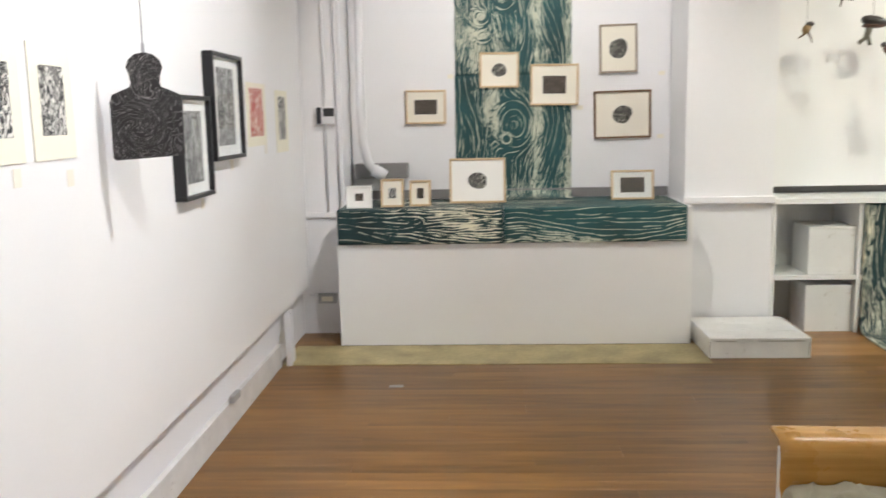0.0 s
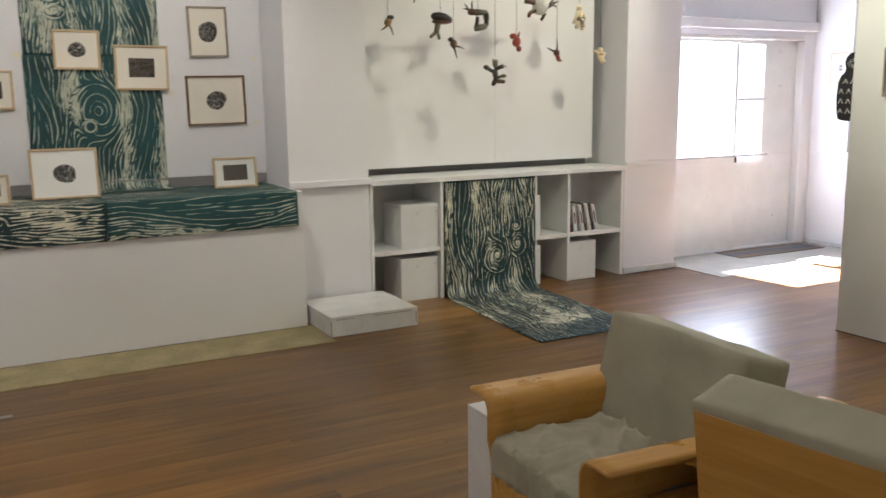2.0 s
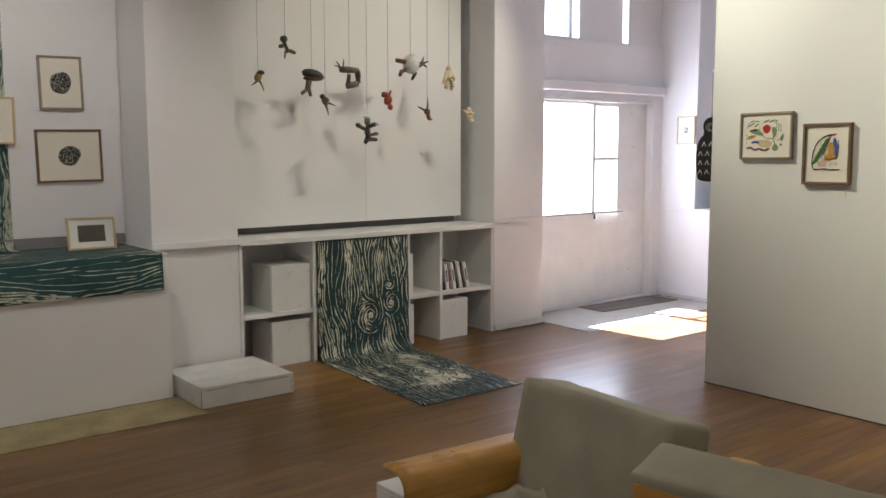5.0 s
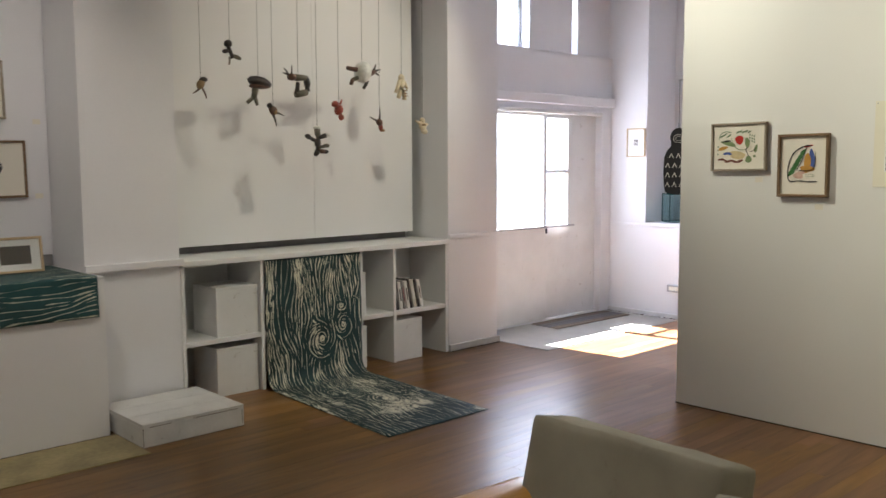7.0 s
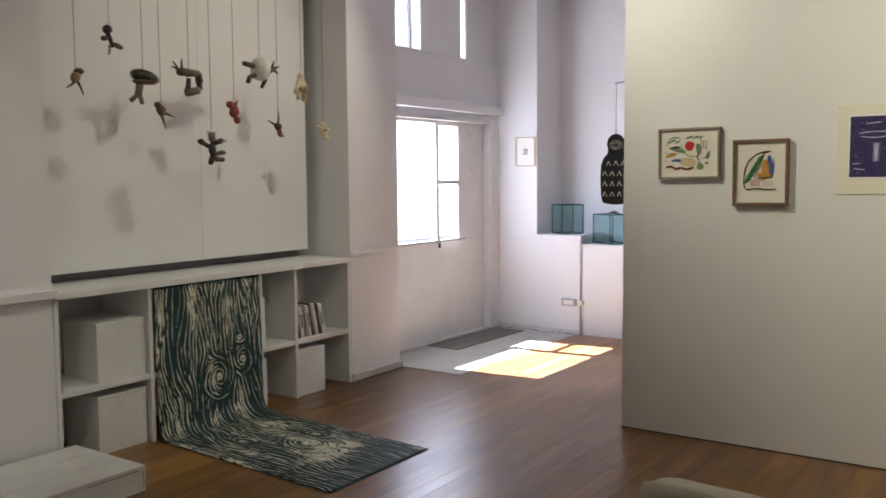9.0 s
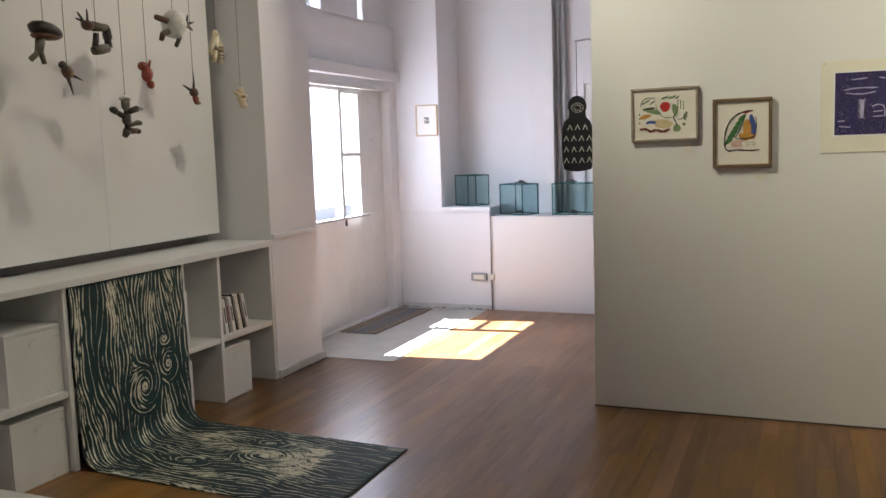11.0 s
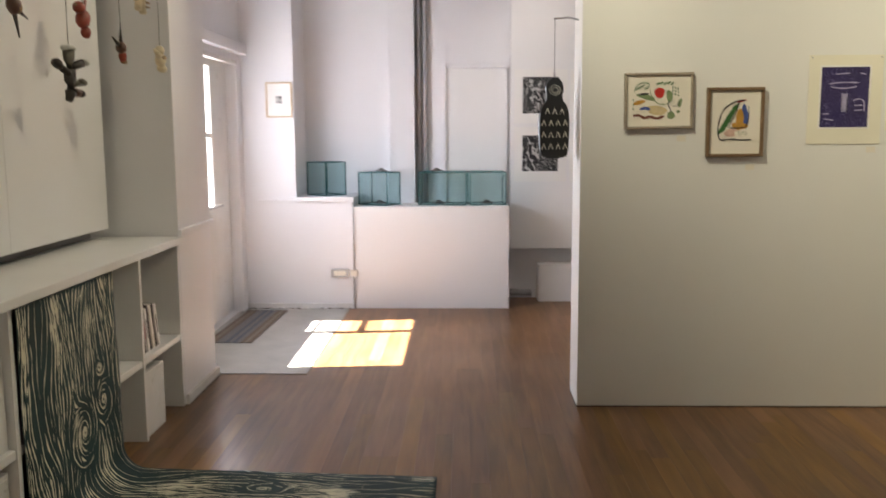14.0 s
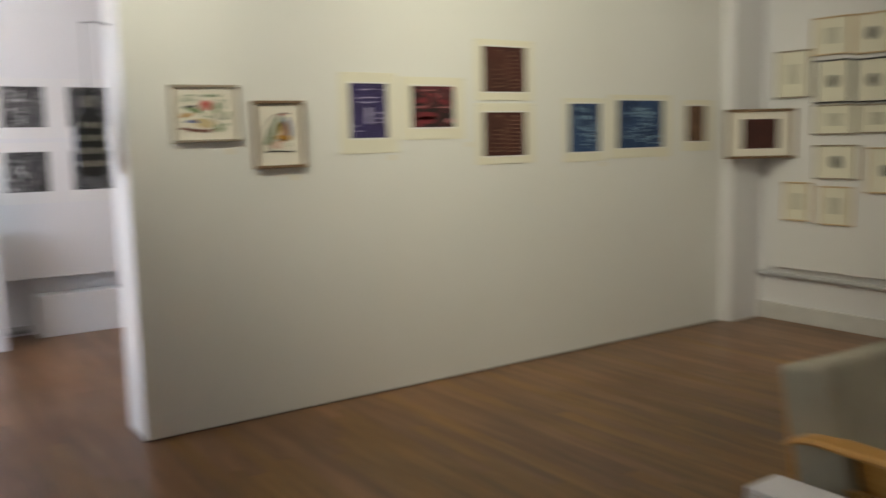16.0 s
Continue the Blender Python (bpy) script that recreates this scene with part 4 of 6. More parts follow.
hanging_block(pose(-1.09, 3.065, 1.395, 0, 0, 22), 0.225, 0.345, "black carved figure-shaped board hung on a thin wire", TOP, BLOCK_CUT)
hb = hanging_block(pose(4.415, 4.155, 1.325, 0, 0, -65), 0.185, 0.43, "black carved board with white zigzags on a wire", 2.06, BLACK, True)
for r in range(4):
    for c in range(4 if r < 3 else 3):
        bmz = bmesh.new()
        x, z = -0.066 + c * 0.044 + (0.022 if r == 3 else 0), 0.05 + r * 0.062
        vs = [bmz.verts.new(q) for q in ((x - 0.016, -0.001, z), (x, -0.001, z + 0.034), (x + 0.016, -0.001, z), (x + 0.011, -0.001, z), (x, -0.001, z + 0.023), (x - 0.011, -0.001, z))]
        bmz.faces.new((vs[0], vs[1], vs[4], vs[5]))
        bmz.faces.new((vs[1], vs[2], vs[3], vs[4]))
        part("zigzag", bmz, LABEL_PAPER, hb)
for r0 in (0.038, 0.022):
    part("eye_ring", joined(*[bm_tube([(r0 * math.cos(a) * 0.9, -0.001, 0.362 + r0 * 0.7 * math.sin(a)), (r0 * math.cos(a + 0.5) * 0.9, -0.001, 0.362 + r0 * 0.7 * math.sin(a + 0.5))], 0.0015, 5) for a in [k * 0.5 for k in range(13)]]), LABEL_PAPER, hb)
solid("wall_hook", bm_tube([(4.415, 4.03, 2.05), (4.415, 4.09, 2.065), (4.42, 4.165, 2.058)], 0.005), METAL, "bent wire hook on the partition edge", "hook", smooth=True)

# ---- shelf unit under the display board ----
shelf = thing("shelf_unit", pose(0, 0, 0), "low white painted built-in shelf unit with open cubbies", "shelf")
part("top_board", bm_box((1.942, 6.135, 0.89), (4.266, 6.598, 0.926), 0.004), SHELF_PAINT, shelf)
for x in (1.957, 2.53, 3.375, 3.70, 4.25):
    part("upright", bm_box((x - 0.013, 6.16, 0), (x + 0.013, 6.60, 0.889), 0.002), SHELF_PAINT, shelf)
for x0, x1 in ((1.971, 2.516), (2.544, 3.361), (3.389, 3.686), (3.714, 4.236)):
    part("shelf_board", bm_box((x0, 6.165, 0.368), (x1, 6.60, 0.40), 0.002), SHELF_PAINT, shelf)
part("back_board", bm_box((1.945, 6.602, 0), (4.265, 6.66, 0.889)), SHELF_PAINT, shelf)
for k, (x0, x1, z0, z1, y0) in enumerate(((2.20, 2.51, 0.401, 0.728, 6.185), (2.195, 2.505, 0.001, 0.325, 6.19), (3.05, 3.352, 0.401, 0.727, 6.20), (3.05, 3.352, 0.001, 0.32, 6.20), (3.40, 3.44, 0.401, 0.727, 6.19), (3.40, 3.445, 0.001, 0.32, 6.19), (3.716, 3.992, 0.001, 0.322, 6.175))):
    plinth("white_box", (x0, y0, z0), (x1, y0 + 0.32, z1), "scuffed white wooden box stored in the shelf", "box", "white boxes", 0.004, WORN_PAINT)

BOOK_COLOURS = [base("book_" + k, c, 0.5) for k, c in (("red", (0.26, 0.015, 0.02)), ("white", (0.72, 0.70, 0.68)), ("grey", (0.28, 0.27, 0.27)), ("ivory", (0.62, 0.58, 0.52)), ("dark", (0.05, 0.045, 0.05)))]
x = 3.722
for k, (w, h, c, lean) in enumerate(((0.026, 0.235, 0, 2), (0.018, 0.225, 4, 6), (0.03, 0.215, 1, 8), (0.02, 0.225, 2, 9), (0.028, 0.22, 1, 10), (0.014, 0.235, 4, 11), (0.034, 0.225, 3, 12), (0.018, 0.23, 4, 12), (0.028, 0.22, 1, 13))):
    bk = thing("book", pose(x, 6.20, 0.4005, 0, lean * -1.0, 0), "upright leaning book with a " + ("red", "white", "grey", "ivory", "dark")[c] + " spine on the shelf", "book", "books on the shelf")
    part("cover", joined(bm_box((0, 0, 0), (0.002, 0.16, h)), bm_box((w - 0.002, 0, 0), (w, 0.16, h)), bm_box((0.002, 0, 0), (w - 0.002, 0.003, h))), BOOK_COLOURS[c], bk)
    part("pages", bm_box((0.0022, 0.0035, 0.003), (w - 0.0022, 0.157, h - 0.003)), WHITE_MAT, bk, "white page block")
    part("title_bar", bm_box((w * 0.3, -0.0006, h * 0.3), (w * 0.7, 0, h * 0.75)), BOOK_COLOURS[(c + 3) % 5], bk)
    x += w + 0.012

step = thing("step_box", pose(0, 0, 0), "low white painted wooden step box on the floor", "step")
part("front_board", bm_box((1.385, 5.53, 0), (2.0, 5.55, 0.112), 0.003), STEP_PAINT, step)
part("side_board", bm_box((1.385, 5.551, 0), (1.405, 6.10, 0.112), 0.003), STEP_PAINT, step)
part("side_board", bm_box((1.98, 5.551, 0), (2.0, 6.10, 0.112), 0.003), STEP_PAINT, step)
for a, c in ((5.53, 5.72), (5.722, 5.915), (5.917, 6.105)):
    part("top_board", bm_box((1.385, a, 0.1125), (2.0, c, 0.13), 0.003), STEP_PAINT, step)

WORN_EDGE = mottled("bare_worn_edge", (0.20, 0.17, 0.14), 0.8, 0.5, 30, 90, 0.2)
for lo, hi in (((1.386, 5.5285, 0.0), (1.999, 5.5295, 0.004)), ((1.3842, 5.5288, 0.002), (1.3872, 5.5298, 0.108)), ((1.9865, 5.5286, 0.02), (1.9895, 5.5296, 0.1)), ((1.3838, 5.532, 0.0), (1.3848, 6.09, 0.004)), ((1.70, 5.5287, 0.109), (1.96, 5.5297, 0.1125)), ((1.42, 5.5287, 0.1095), (1.55, 5.5297, 0.1125))):
    part("worn_edge", bm_box(lo, hi), WORN_EDGE, step, "dark worn edge")

# ---- armchairs ----


def cushion(lo, hi, bevel, seed, puff=0.012, puff_noise=0.010, folds=0.0, cuts=17):
    """A stuffed canvas block with rounded edges, soft dents and, on its top, crossing folds of loose cloth."""
    bm = bm_box(lo, hi)
    bmesh.ops.subdivide_edges(bm, edges=list(bm.edges), cuts=cuts, use_grid_fill=True)
    c = [(a + b) / 2 for a, b in zip(lo, hi)]
    half = [(b - a) / 2 for a, b in zip(lo, hi)]

    def crease(x, y, way, pitch, k):
        across = x * math.cos(way) + y * math.sin(way)
        on = y * math.cos(way) - x * math.sin(way)
        n = noise.noise((across * pitch + 0.5 * noise.noise((on * 6, across * 6, k)), on * pitch * 0.28, k))
        return max(0.0, 1 - 4.5 * abs(n)) ** 1.5

    for v in bm.verts:
        q = [(v.co[i] - c[i]) / half[i] for i in range(3)]
        d = Vector((0, 0, 0))
        for i in range(3):
            inner = half[i] - bevel
            d[i] = max(0.0, abs(v.co[i] - c[i]) - inner)
        if d.length > bevel:
            pull = d - d.normalized() * bevel
            for i in range(3):
                v.co[i] -= math.copysign(pull[i], q[i])
        bulge = puff * (1 - q[0] ** 2) * (1 - q[1] ** 2) if abs(q[2]) > 0.99 else 0
        v.co.z += math.copysign(bulge, q[2])
        v.co += Vector((1, 1, 1)) * puff_noise * noise.noise((v.co.x * 6 + seed, v.co.y * 6, v.co.z * 6)) + Vector((0, 0, puff_noise * noise.noise((v.co.x * 18 + v.co.y * 12, v.co.y * 7 + seed, 3))))
        if folds:
            x, y = v.co.x, v.co.y
            top = min(1.0, max(0.0, (q[2] - 0.2) / 0.6))
            v.co.z += folds * top * (crease(x, y, 0.5, 7, seed) + 0.8 * crease(x, y, -0.6, 9, seed + 5) + 0.5 * crease(x, y, 1.3, 16, seed + 9) - 0.6) * (1 - 0.6 * q[1] ** 4)
            if abs(q[0]) > 0.9 and q[2] < 0.9:
                v.co.x += math.copysign(folds * 0.8, q[0]) * (crease(y, v.co.z, 0.3, 12, seed + 2) - 0.3)
    return bm


def bent_board(points, thick, y0, y1):
    """A plywood board bent along (x, z) points, between two y."""
    bm = bmesh.new()
    pts = [Vector((x, 0, z)) for x, z in points]
    tops, lows = [], []
    for i, p in enumerate(pts):
        way = (pts[min(i + 1, len(pts) - 1)] - pts[max(i - 1, 0)]).normalized()
        side = Vector((-way.z, 0, way.x)) * thick
        tops.append([bm.verts.new((p.x, y, p.z)) for y in (y0, y1)])
        lows.append([bm.verts.new((p.x - side.x, y, p.z - side.z)) for y in (y0, y1)])
    for i in range(len(pts) - 1):
        bm.faces.new((tops[i][0], tops[i + 1][0], tops[i + 1][1], tops[i][1]))
        bm.faces.new((lows[i][1], lows[i + 1][1], lows[i + 1][0], lows[i][0]))
        for k in (0, 1):
            bm.faces.new((tops[i][k], lows[i][k], lows[i + 1][k], tops[i + 1][k]))
    bm.faces.new((tops[0][0], tops[0][1], lows[0][1], lows[0][0]))
    bm.faces.new((tops[-1][0], lows[-1][0], lows[-1][1], tops[-1][1]))
    bmesh.ops.recalc_face_normals(bm, faces=bm.faces)
    return bm


def armchair(m, label, lift=0.0, reach=0.0):
    """Facing +x, centred on its foot print."""
    ob = thing("armchair", m, label, "armchair", "low armchairs")
    for s in (-1, 1):
        bow = [(0.272 + 0.045 * (1 - math.sin(a * 0.1963)), 0.489 + 0.045 * math.cos(a * 0.1963)) for a in range(9)]
        top = bent_board([(0.392, 0.529), (0.37, 0.533)] + bow + [(0.272, 0.40), (0.272, 0.29), (0.272, 0.19)], 0.018, -0.27, 0.346 + reach)
        for v in top.verts:
            v.co = (v.co.y, s * v.co.x, v.co.z)
        bmesh.ops.subdivide_edges(top, edges=[e for e in top.edges if abs(e.verts[0].co.x - e.verts[1].co.x) > 0.3], cuts=12, use_grid_fill=True)
        for v in top.verts:
            v.co.z -= 0.03 * max(0.0, (-0.17 - v.co.x) / 0.1) ** 2 * min(1.0, v.co.z / 0.5)
            v.co.x -= 0.05 * max(0.0, (0.36 - v.co.z) / 0.2) if v.co.x > 0.25 else 0.0
        bmesh.ops.recalc_face_normals(top, faces=top.faces)
        bmesh.ops.bevel(top, geom=[e for e in top.edges if len(e.link_faces) == 2 and e.calc_face_angle(0) > 1.0], offset=0.004, segments=2, affect="EDGES")
        part("arm", top, PLY, ob, "", True)
        yi = s * 0.2925
        a, c = sorted((yi, yi + s * 0.03))
        part("side_panel", bm_prism([(0.300, 0.0), (0.305, 0.401), (-0.25, 0.401), (-0.27, 0.16), (-0.26, 0.0), (-0.20, 0.0), (-0.18, 0.12), (0.22, 0.12), (0.24, 0.0)], c - a), PLY, ob).location = (0, a, 0)
    part("front_rail", bm_box((0.29, -0.276, 0.17), (0.31, 0.276, 0.29), 0.003), PLY, ob)
    part("back_panel", bm_prism([(-0.349, 0.700), (-0.335, 0.702), (-0.249, 0.10), (-0.263, 0.10)], 0.62), PLY_ACROSS, ob).location = (0, -0.31, 0)
    part("seat_board", bm_box((-0.25, -0.276, 0.255), (0.29, 0.276, 0.275), 0.002), PLY, ob)
    part("seat_cushion", cushion((-0.20, -0.270, 0.277), (0.335, 0.270, 0.42), 0.030, 2.0, 0.012, 0.007, 0.021, 52), FABRIC, ob, "wrinkled olive-grey seat cushion", True)
    bc = cushion((-0.09, -0.325, -0.20), (0.09, 0.325, 0.225), 0.017, 7.0, 0.0, 0.0035)
    bc.transform(pose(-0.212, 0, 0.53 + lift, 0, -14, 0))
    part("back_cushion", bc, FABRIC, ob, "thick olive-grey back cushion", True)
    return ob


armchair(pose(1.208, 2.475, 0, 0, 0, 180 - 3), "low plywood armchair with olive-grey canvas cushions")
armchair(pose(1.455, 1.785, 0, 0, 0, 9), "low plywood armchair with olive-grey cushions, its back turned", 0.0, 0.065)
plinth("white_box", (0.962, 2.88, 0), (1.50, 3.04, 0.42), "white painted wooden box beside the armchair", "box", "", 0.004, WORN_PAINT)

# ---- partition prints ----


def shapes(parent, y, items):
    """Flat painted shapes: (kind colour, x, z, half width, half height, turn)."""
    for mat, cx, cz, a, c, turn in items:
        bm = bmesh.new()
        ca, sa = math.cos(radians(turn)), math.sin(radians(turn))
        vs = []
        for k in range(14):
            q = 6.28319 * k / 14
            px, pz = a * math.cos(q) * (1 + 0.12 * math.sin(3 * q + cx * 40)), c * math.sin(q)
            vs.append(bm.verts.new((cx + px * ca - pz * sa, y, cz + px * sa + pz * ca)))
        f = bm.faces.new(vs)
        f.normal_update()
        if f.normal.y > 0:
            f.normal_flip()
        part("painted_shape", bm, mat, parent)
        y -= 0.00012


def stroke(parent, y, mat, points, width):
    """A brush line through (x, z) points, smoothed, thin at its ends."""
    pts = [Vector(q) for q in points]
    for _ in range(2):
        pts = [pts[0]] + [q for a, c in zip(pts, pts[1:]) for q in (a.lerp(c, 0.25), a.lerp(c, 0.75))] + [pts[-1]]
    bm = bmesh.new()
    rows = []
    for i, q in enumerate(pts):
        way = (pts[min(i + 1, len(pts) - 1)] - pts[max(i - 1, 0)]).normalized()
        half = width * (0.5 if 1 < i < len(pts) - 2 else 0.25) * (1 + 0.2 * math.sin(i * 1.7))
        rows.append([bm.verts.new((q.x + k * way.y * half, y, q.y - k * way.x * half)) for k in (-1, 1)])
    for a, c in zip(rows, rows[1:]):
        bm.faces.new((a[0], a[1], c[1], c[0]))
    for f in bm.faces:
        f.normal_update()
        if f.normal.y > 0:
            f.normal_flip()
    part("painted_line", bm, mat, parent)


INK = {k: mottled("ink_" + k, c, 0.85, 0.2, 30, 200, 0.02) for k, c in dict(red=(0.50, 0.03, 0.02), green=(0.05, 0.15, 0.045), sage=(0.20, 0.27, 0.13), brown=(0.17, 0.055, 0.035), ochre=(0.50, 0.26, 0.05), blue=(0.06, 0.10, 0.30), pink=(0.62, 0.42, 0.34), cream=(0.74, 0.70, 0.60), sand=(0.62, 0.50, 0.28), black=(0.03, 0.03, 0.03)).items()}
PX = 4.253
m, w, h = on_east(3.818, 3.47, 1.480, 1.763, PX, -0.5)
p = picture(m, w, h, GREY_OAK, "grey-brown frame with a colourful abstract plant print", 0.013, 0.028)
shapes(p, -0.0158, [(INK["cream"], 0.02, 0.015, 0.065, 0.045, -25), (INK["sand"], -0.01, -0.048, 0.055, 0.024, -8), (INK["red"], 0.004, 0.040, 0.026, 0.027, 10), (INK["sage"], -0.063, 0.020, 0.050, 0.013, -16), (INK["black"], -0.076, 0.035, 0.030, 0.006, 4),
                    (INK["sage"], 0.054, 0.024, 0.015, 0.030, 8), (INK["sage"], 0.063, -0.073, 0.020, 0.020, 0), (INK["ochre"], -0.10, -0.007, 0.032, 0.011, 14), (INK["blue"], -0.07, -0.039, 0.028, 0.010, 0), (INK["cream"], -0.085, -0.052, 0.035, 0.007, 5), (INK["sage"], 0.108, -0.012, 0.010, 0.024, -15), (INK["sage"], 0.10, -0.055, 0.009, 0.008, 0)]
       + [(INK["green"], 0.07 + 0.014 * (k % 3), 0.068 - 0.016 * (k // 3) - 0.004 * (k % 3), 0.003, 0.007, 0) for k in range(9)] + [(INK["green"], -0.005 + 0.018 * k, 0.086 + 0.004 * (k % 2), 0.012, 0.004, 35) for k in range(5)] + [(INK["green"], -0.11 + 0.014 * k, 0.062 + 0.007 * (k % 3), 0.011, 0.003, 40) for k in range(5)] + [(INK["green"], -0.13, 0.004 - 0.022 * k, 0.003, 0.006, 0) for k in range(3)])
stroke(p, -0.0181, INK["brown"], [(-0.13, -0.074), (-0.095, -0.070), (-0.072, -0.090), (-0.045, -0.076), (-0.01, -0.092), (0.03, -0.076)], 0.013)
stroke(p, -0.0182, INK["green"], [(-0.125, 0.045), (-0.115, 0.08), (-0.08, 0.094), (-0.045, 0.085)], 0.004)
stroke(p, -0.0183, INK["sage"], [(-0.045, 0.055), (-0.035, 0.015), (-0.005, -0.015), (0.035, -0.02), (0.068, -0.002), (0.066, 0.03)], 0.004)
stroke(p, -0.0184, INK["black"], [(0.055, 0.0), (0.045, -0.02), (0.058, -0.04), (0.063, -0.056)], 0.005)
stroke(p, -0.0185, INK["black"], [(0.07, -0.03), (0.095, -0.025), (0.108, -0.005)], 0.0035)
m, w, h = on_east(3.398, 3.11, 1.335, 1.687, PX, -0.3)
p = picture(m, w, h, WALNUT, "brown wooden frame with a leaf and bird print", 0.016, 0.032)
shapes(p, -0.0182, [(INK["cream"], -0.02, -0.01, 0.062, 0.098, -14), (INK["blue"], 0.050, 0.030, 0.016, 0.064, 6), (INK["ochre"], 0.022, 0.012, 0.020, 0.058, -4), (INK["ochre"], 0.022, -0.018, 0.042, 0.018, -4), (INK["pink"], -0.018, -0.053, 0.036, 0.020, 10), (INK["cream"], 0.03, -0.058, 0.035, 0.018, 0), (INK["red"], 0.026, 0.107, 0.028, 0.006, 10)]
       + [(INK["green"], -0.068 + 0.0115 * k, -0.044 + 0.0205 * k, 0.030 - 0.002 * abs(k - 2), 0.0085, 34) for k in range(7)] + [(INK["sage"], 0.02 + 0.012 * (k % 4), -0.05 - 0.011 * (k // 4), 0.003, 0.002, 20) for k in range(8)])
stroke(p, -0.0208, INK["black"], [(0.083, -0.088), (0.035, -0.092), (-0.026, -0.083), (-0.078, -0.096), (-0.090, -0.03), (-0.068, 0.055), (-0.03, 0.092), (0.018, 0.112), (0.05, 0.108)], 0.0065)
stroke(p, -0.0209, INK["black"], [(-0.035, -0.028), (-0.005, 0.03), (0.015, 0.085), (0.02, 0.108)], 0.004)
stroke(p, -0.0210, INK["black"], [(0.066, 0.08), (0.070, 0.02), (0.055, -0.03), (-0.03, -0.028)], 0.004)


PALE_LINE = {k: mottled("pale_line_" + k, c, 0.85, 0.15, 30, 200, 0.02) for k, c in dict(lilac=(0.40, 0.37, 0.56), rose=(0.38, 0.15, 0.16), red=(0.17, 0.022, 0.030), buff=(0.26, 0.14, 0.10), sky=(0.26, 0.40, 0.55)).items()}
JUG = [(-0.33, -0.40), (-0.38, 0.0), (-0.25, 0.33), (-0.20, 0.42), (-0.08, 0.42), (-0.06, 0.3), (0.0, -0.05), (0.0, -0.38), (-0.33, -0.40)]
URN = [(0.08, -0.42), (0.06, 0.1), (0.12, 0.40), (0.40, 0.43), (0.44, 0.1), (0.42, -0.38), (0.08, -0.42)]


def vessels(mat, width):
    return [(mat, JUG, width), (mat, URN, width)] + [(mat, [(0.12, 0.32 - 0.09 * k), (0.25, 0.30 - 0.09 * k), (0.39, 0.32 - 0.09 * k)], width * 0.8) for k in range(8)] + [(mat, [(-0.28, 0.1 - 0.1 * k), (-0.18, 0.08 - 0.1 * k), (-0.05, 0.1 - 0.1 * k)], width * 0.6) for k in range(5)]


def scribbles(mat, seed, count, width):
    rnd = random.Random(seed)
    out = []
    for _ in range(count):
        x, z, n = rnd.uniform(-0.42, 0.2), rnd.uniform(-0.42, 0.42), rnd.randint(3, 5)
        out.append((mat, [(min(0.46, x + 0.09 * k), max(-0.46, min(0.46, z + rnd.uniform(-0.05, 0.05)))) for k in range(n)], width * rnd.uniform(0.5, 1.2)))
    return out


MOTIFS = {
    1: [(PALE_LINE["lilac"], pts, 0.006) for pts in ([(-0.34, 0.22), (-0.1, 0.25), (0.3, 0.24)], [(-0.30, 0.17), (0.0, 0.14), (0.26, 0.18)], [(-0.05, 0.08), (-0.06, -0.1), (-0.04, -0.26)], [(0.05, 0.08), (0.06, -0.1), (0.04, -0.26)], [(0.18, -0.06), (0.3, -0.02), (0.42, -0.06), (0.42, -0.24)], [(0.2, -0.14), (0.40, -0.13)], [(0.2, -0.22), (0.40, -0.21)], [(-0.45, -0.28), (-0.3, -0.27)], [(-0.42, -0.36), (-0.2, -0.38)], [(0.3, 0.40), (0.42, 0.38)], [(-0.2, 0.38), (0.1, 0.40)])] + [(PALE_LINE["lilac"], [(0.0, 0.06), (0.005, -0.1), (0.0, -0.24)], 0.030)],
    2: [(PALE_LINE["red"], [(-0.42, -0.28), (-0.2, -0.2), (0.08, -0.25), (-0.15, -0.34), (-0.4, -0.32)], 0.045), (PALE_LINE["red"], [(-0.40, 0.1), (-0.2, 0.2), (-0.1, 0.05)], 0.03), (PALE_LINE["red"], [(0.15, 0.1), (0.3, 0.16), (0.42, 0.05)], 0.03), (PALE_LINE["rose"], [(-0.3, 0.42), (-0.1, 0.38), (0.05, 0.42)], 0.006), (PALE_LINE["rose"], [(-0.45, -0.02), (-0.2, 0.0), (-0.05, 0.1)], 0.006), (PALE_LINE["rose"], [(0.1, -0.02), (0.28, 0.0), (0.40, -0.02)], 0.006), (PALE_LINE["rose"], [(0.3, -0.38), (0.40, -0.3), (0.46, -0.4)], 0.02), (PALE_LINE["rose"], [(0.2, 0.4), (0.2, 0.2)], 0.01)],
    3: vessels(PALE_LINE["buff"], 0.0035), 4: vessels(PALE_LINE["buff"], 0.0055),
    5: scribbles(PALE_LINE["sky"], 5, 26, 0.005), 6: scribbles(PALE_LINE["sky"], 6, 34, 0.005), 7: scribbles(PALE_LINE["buff"], 7, 14, 0.004)}


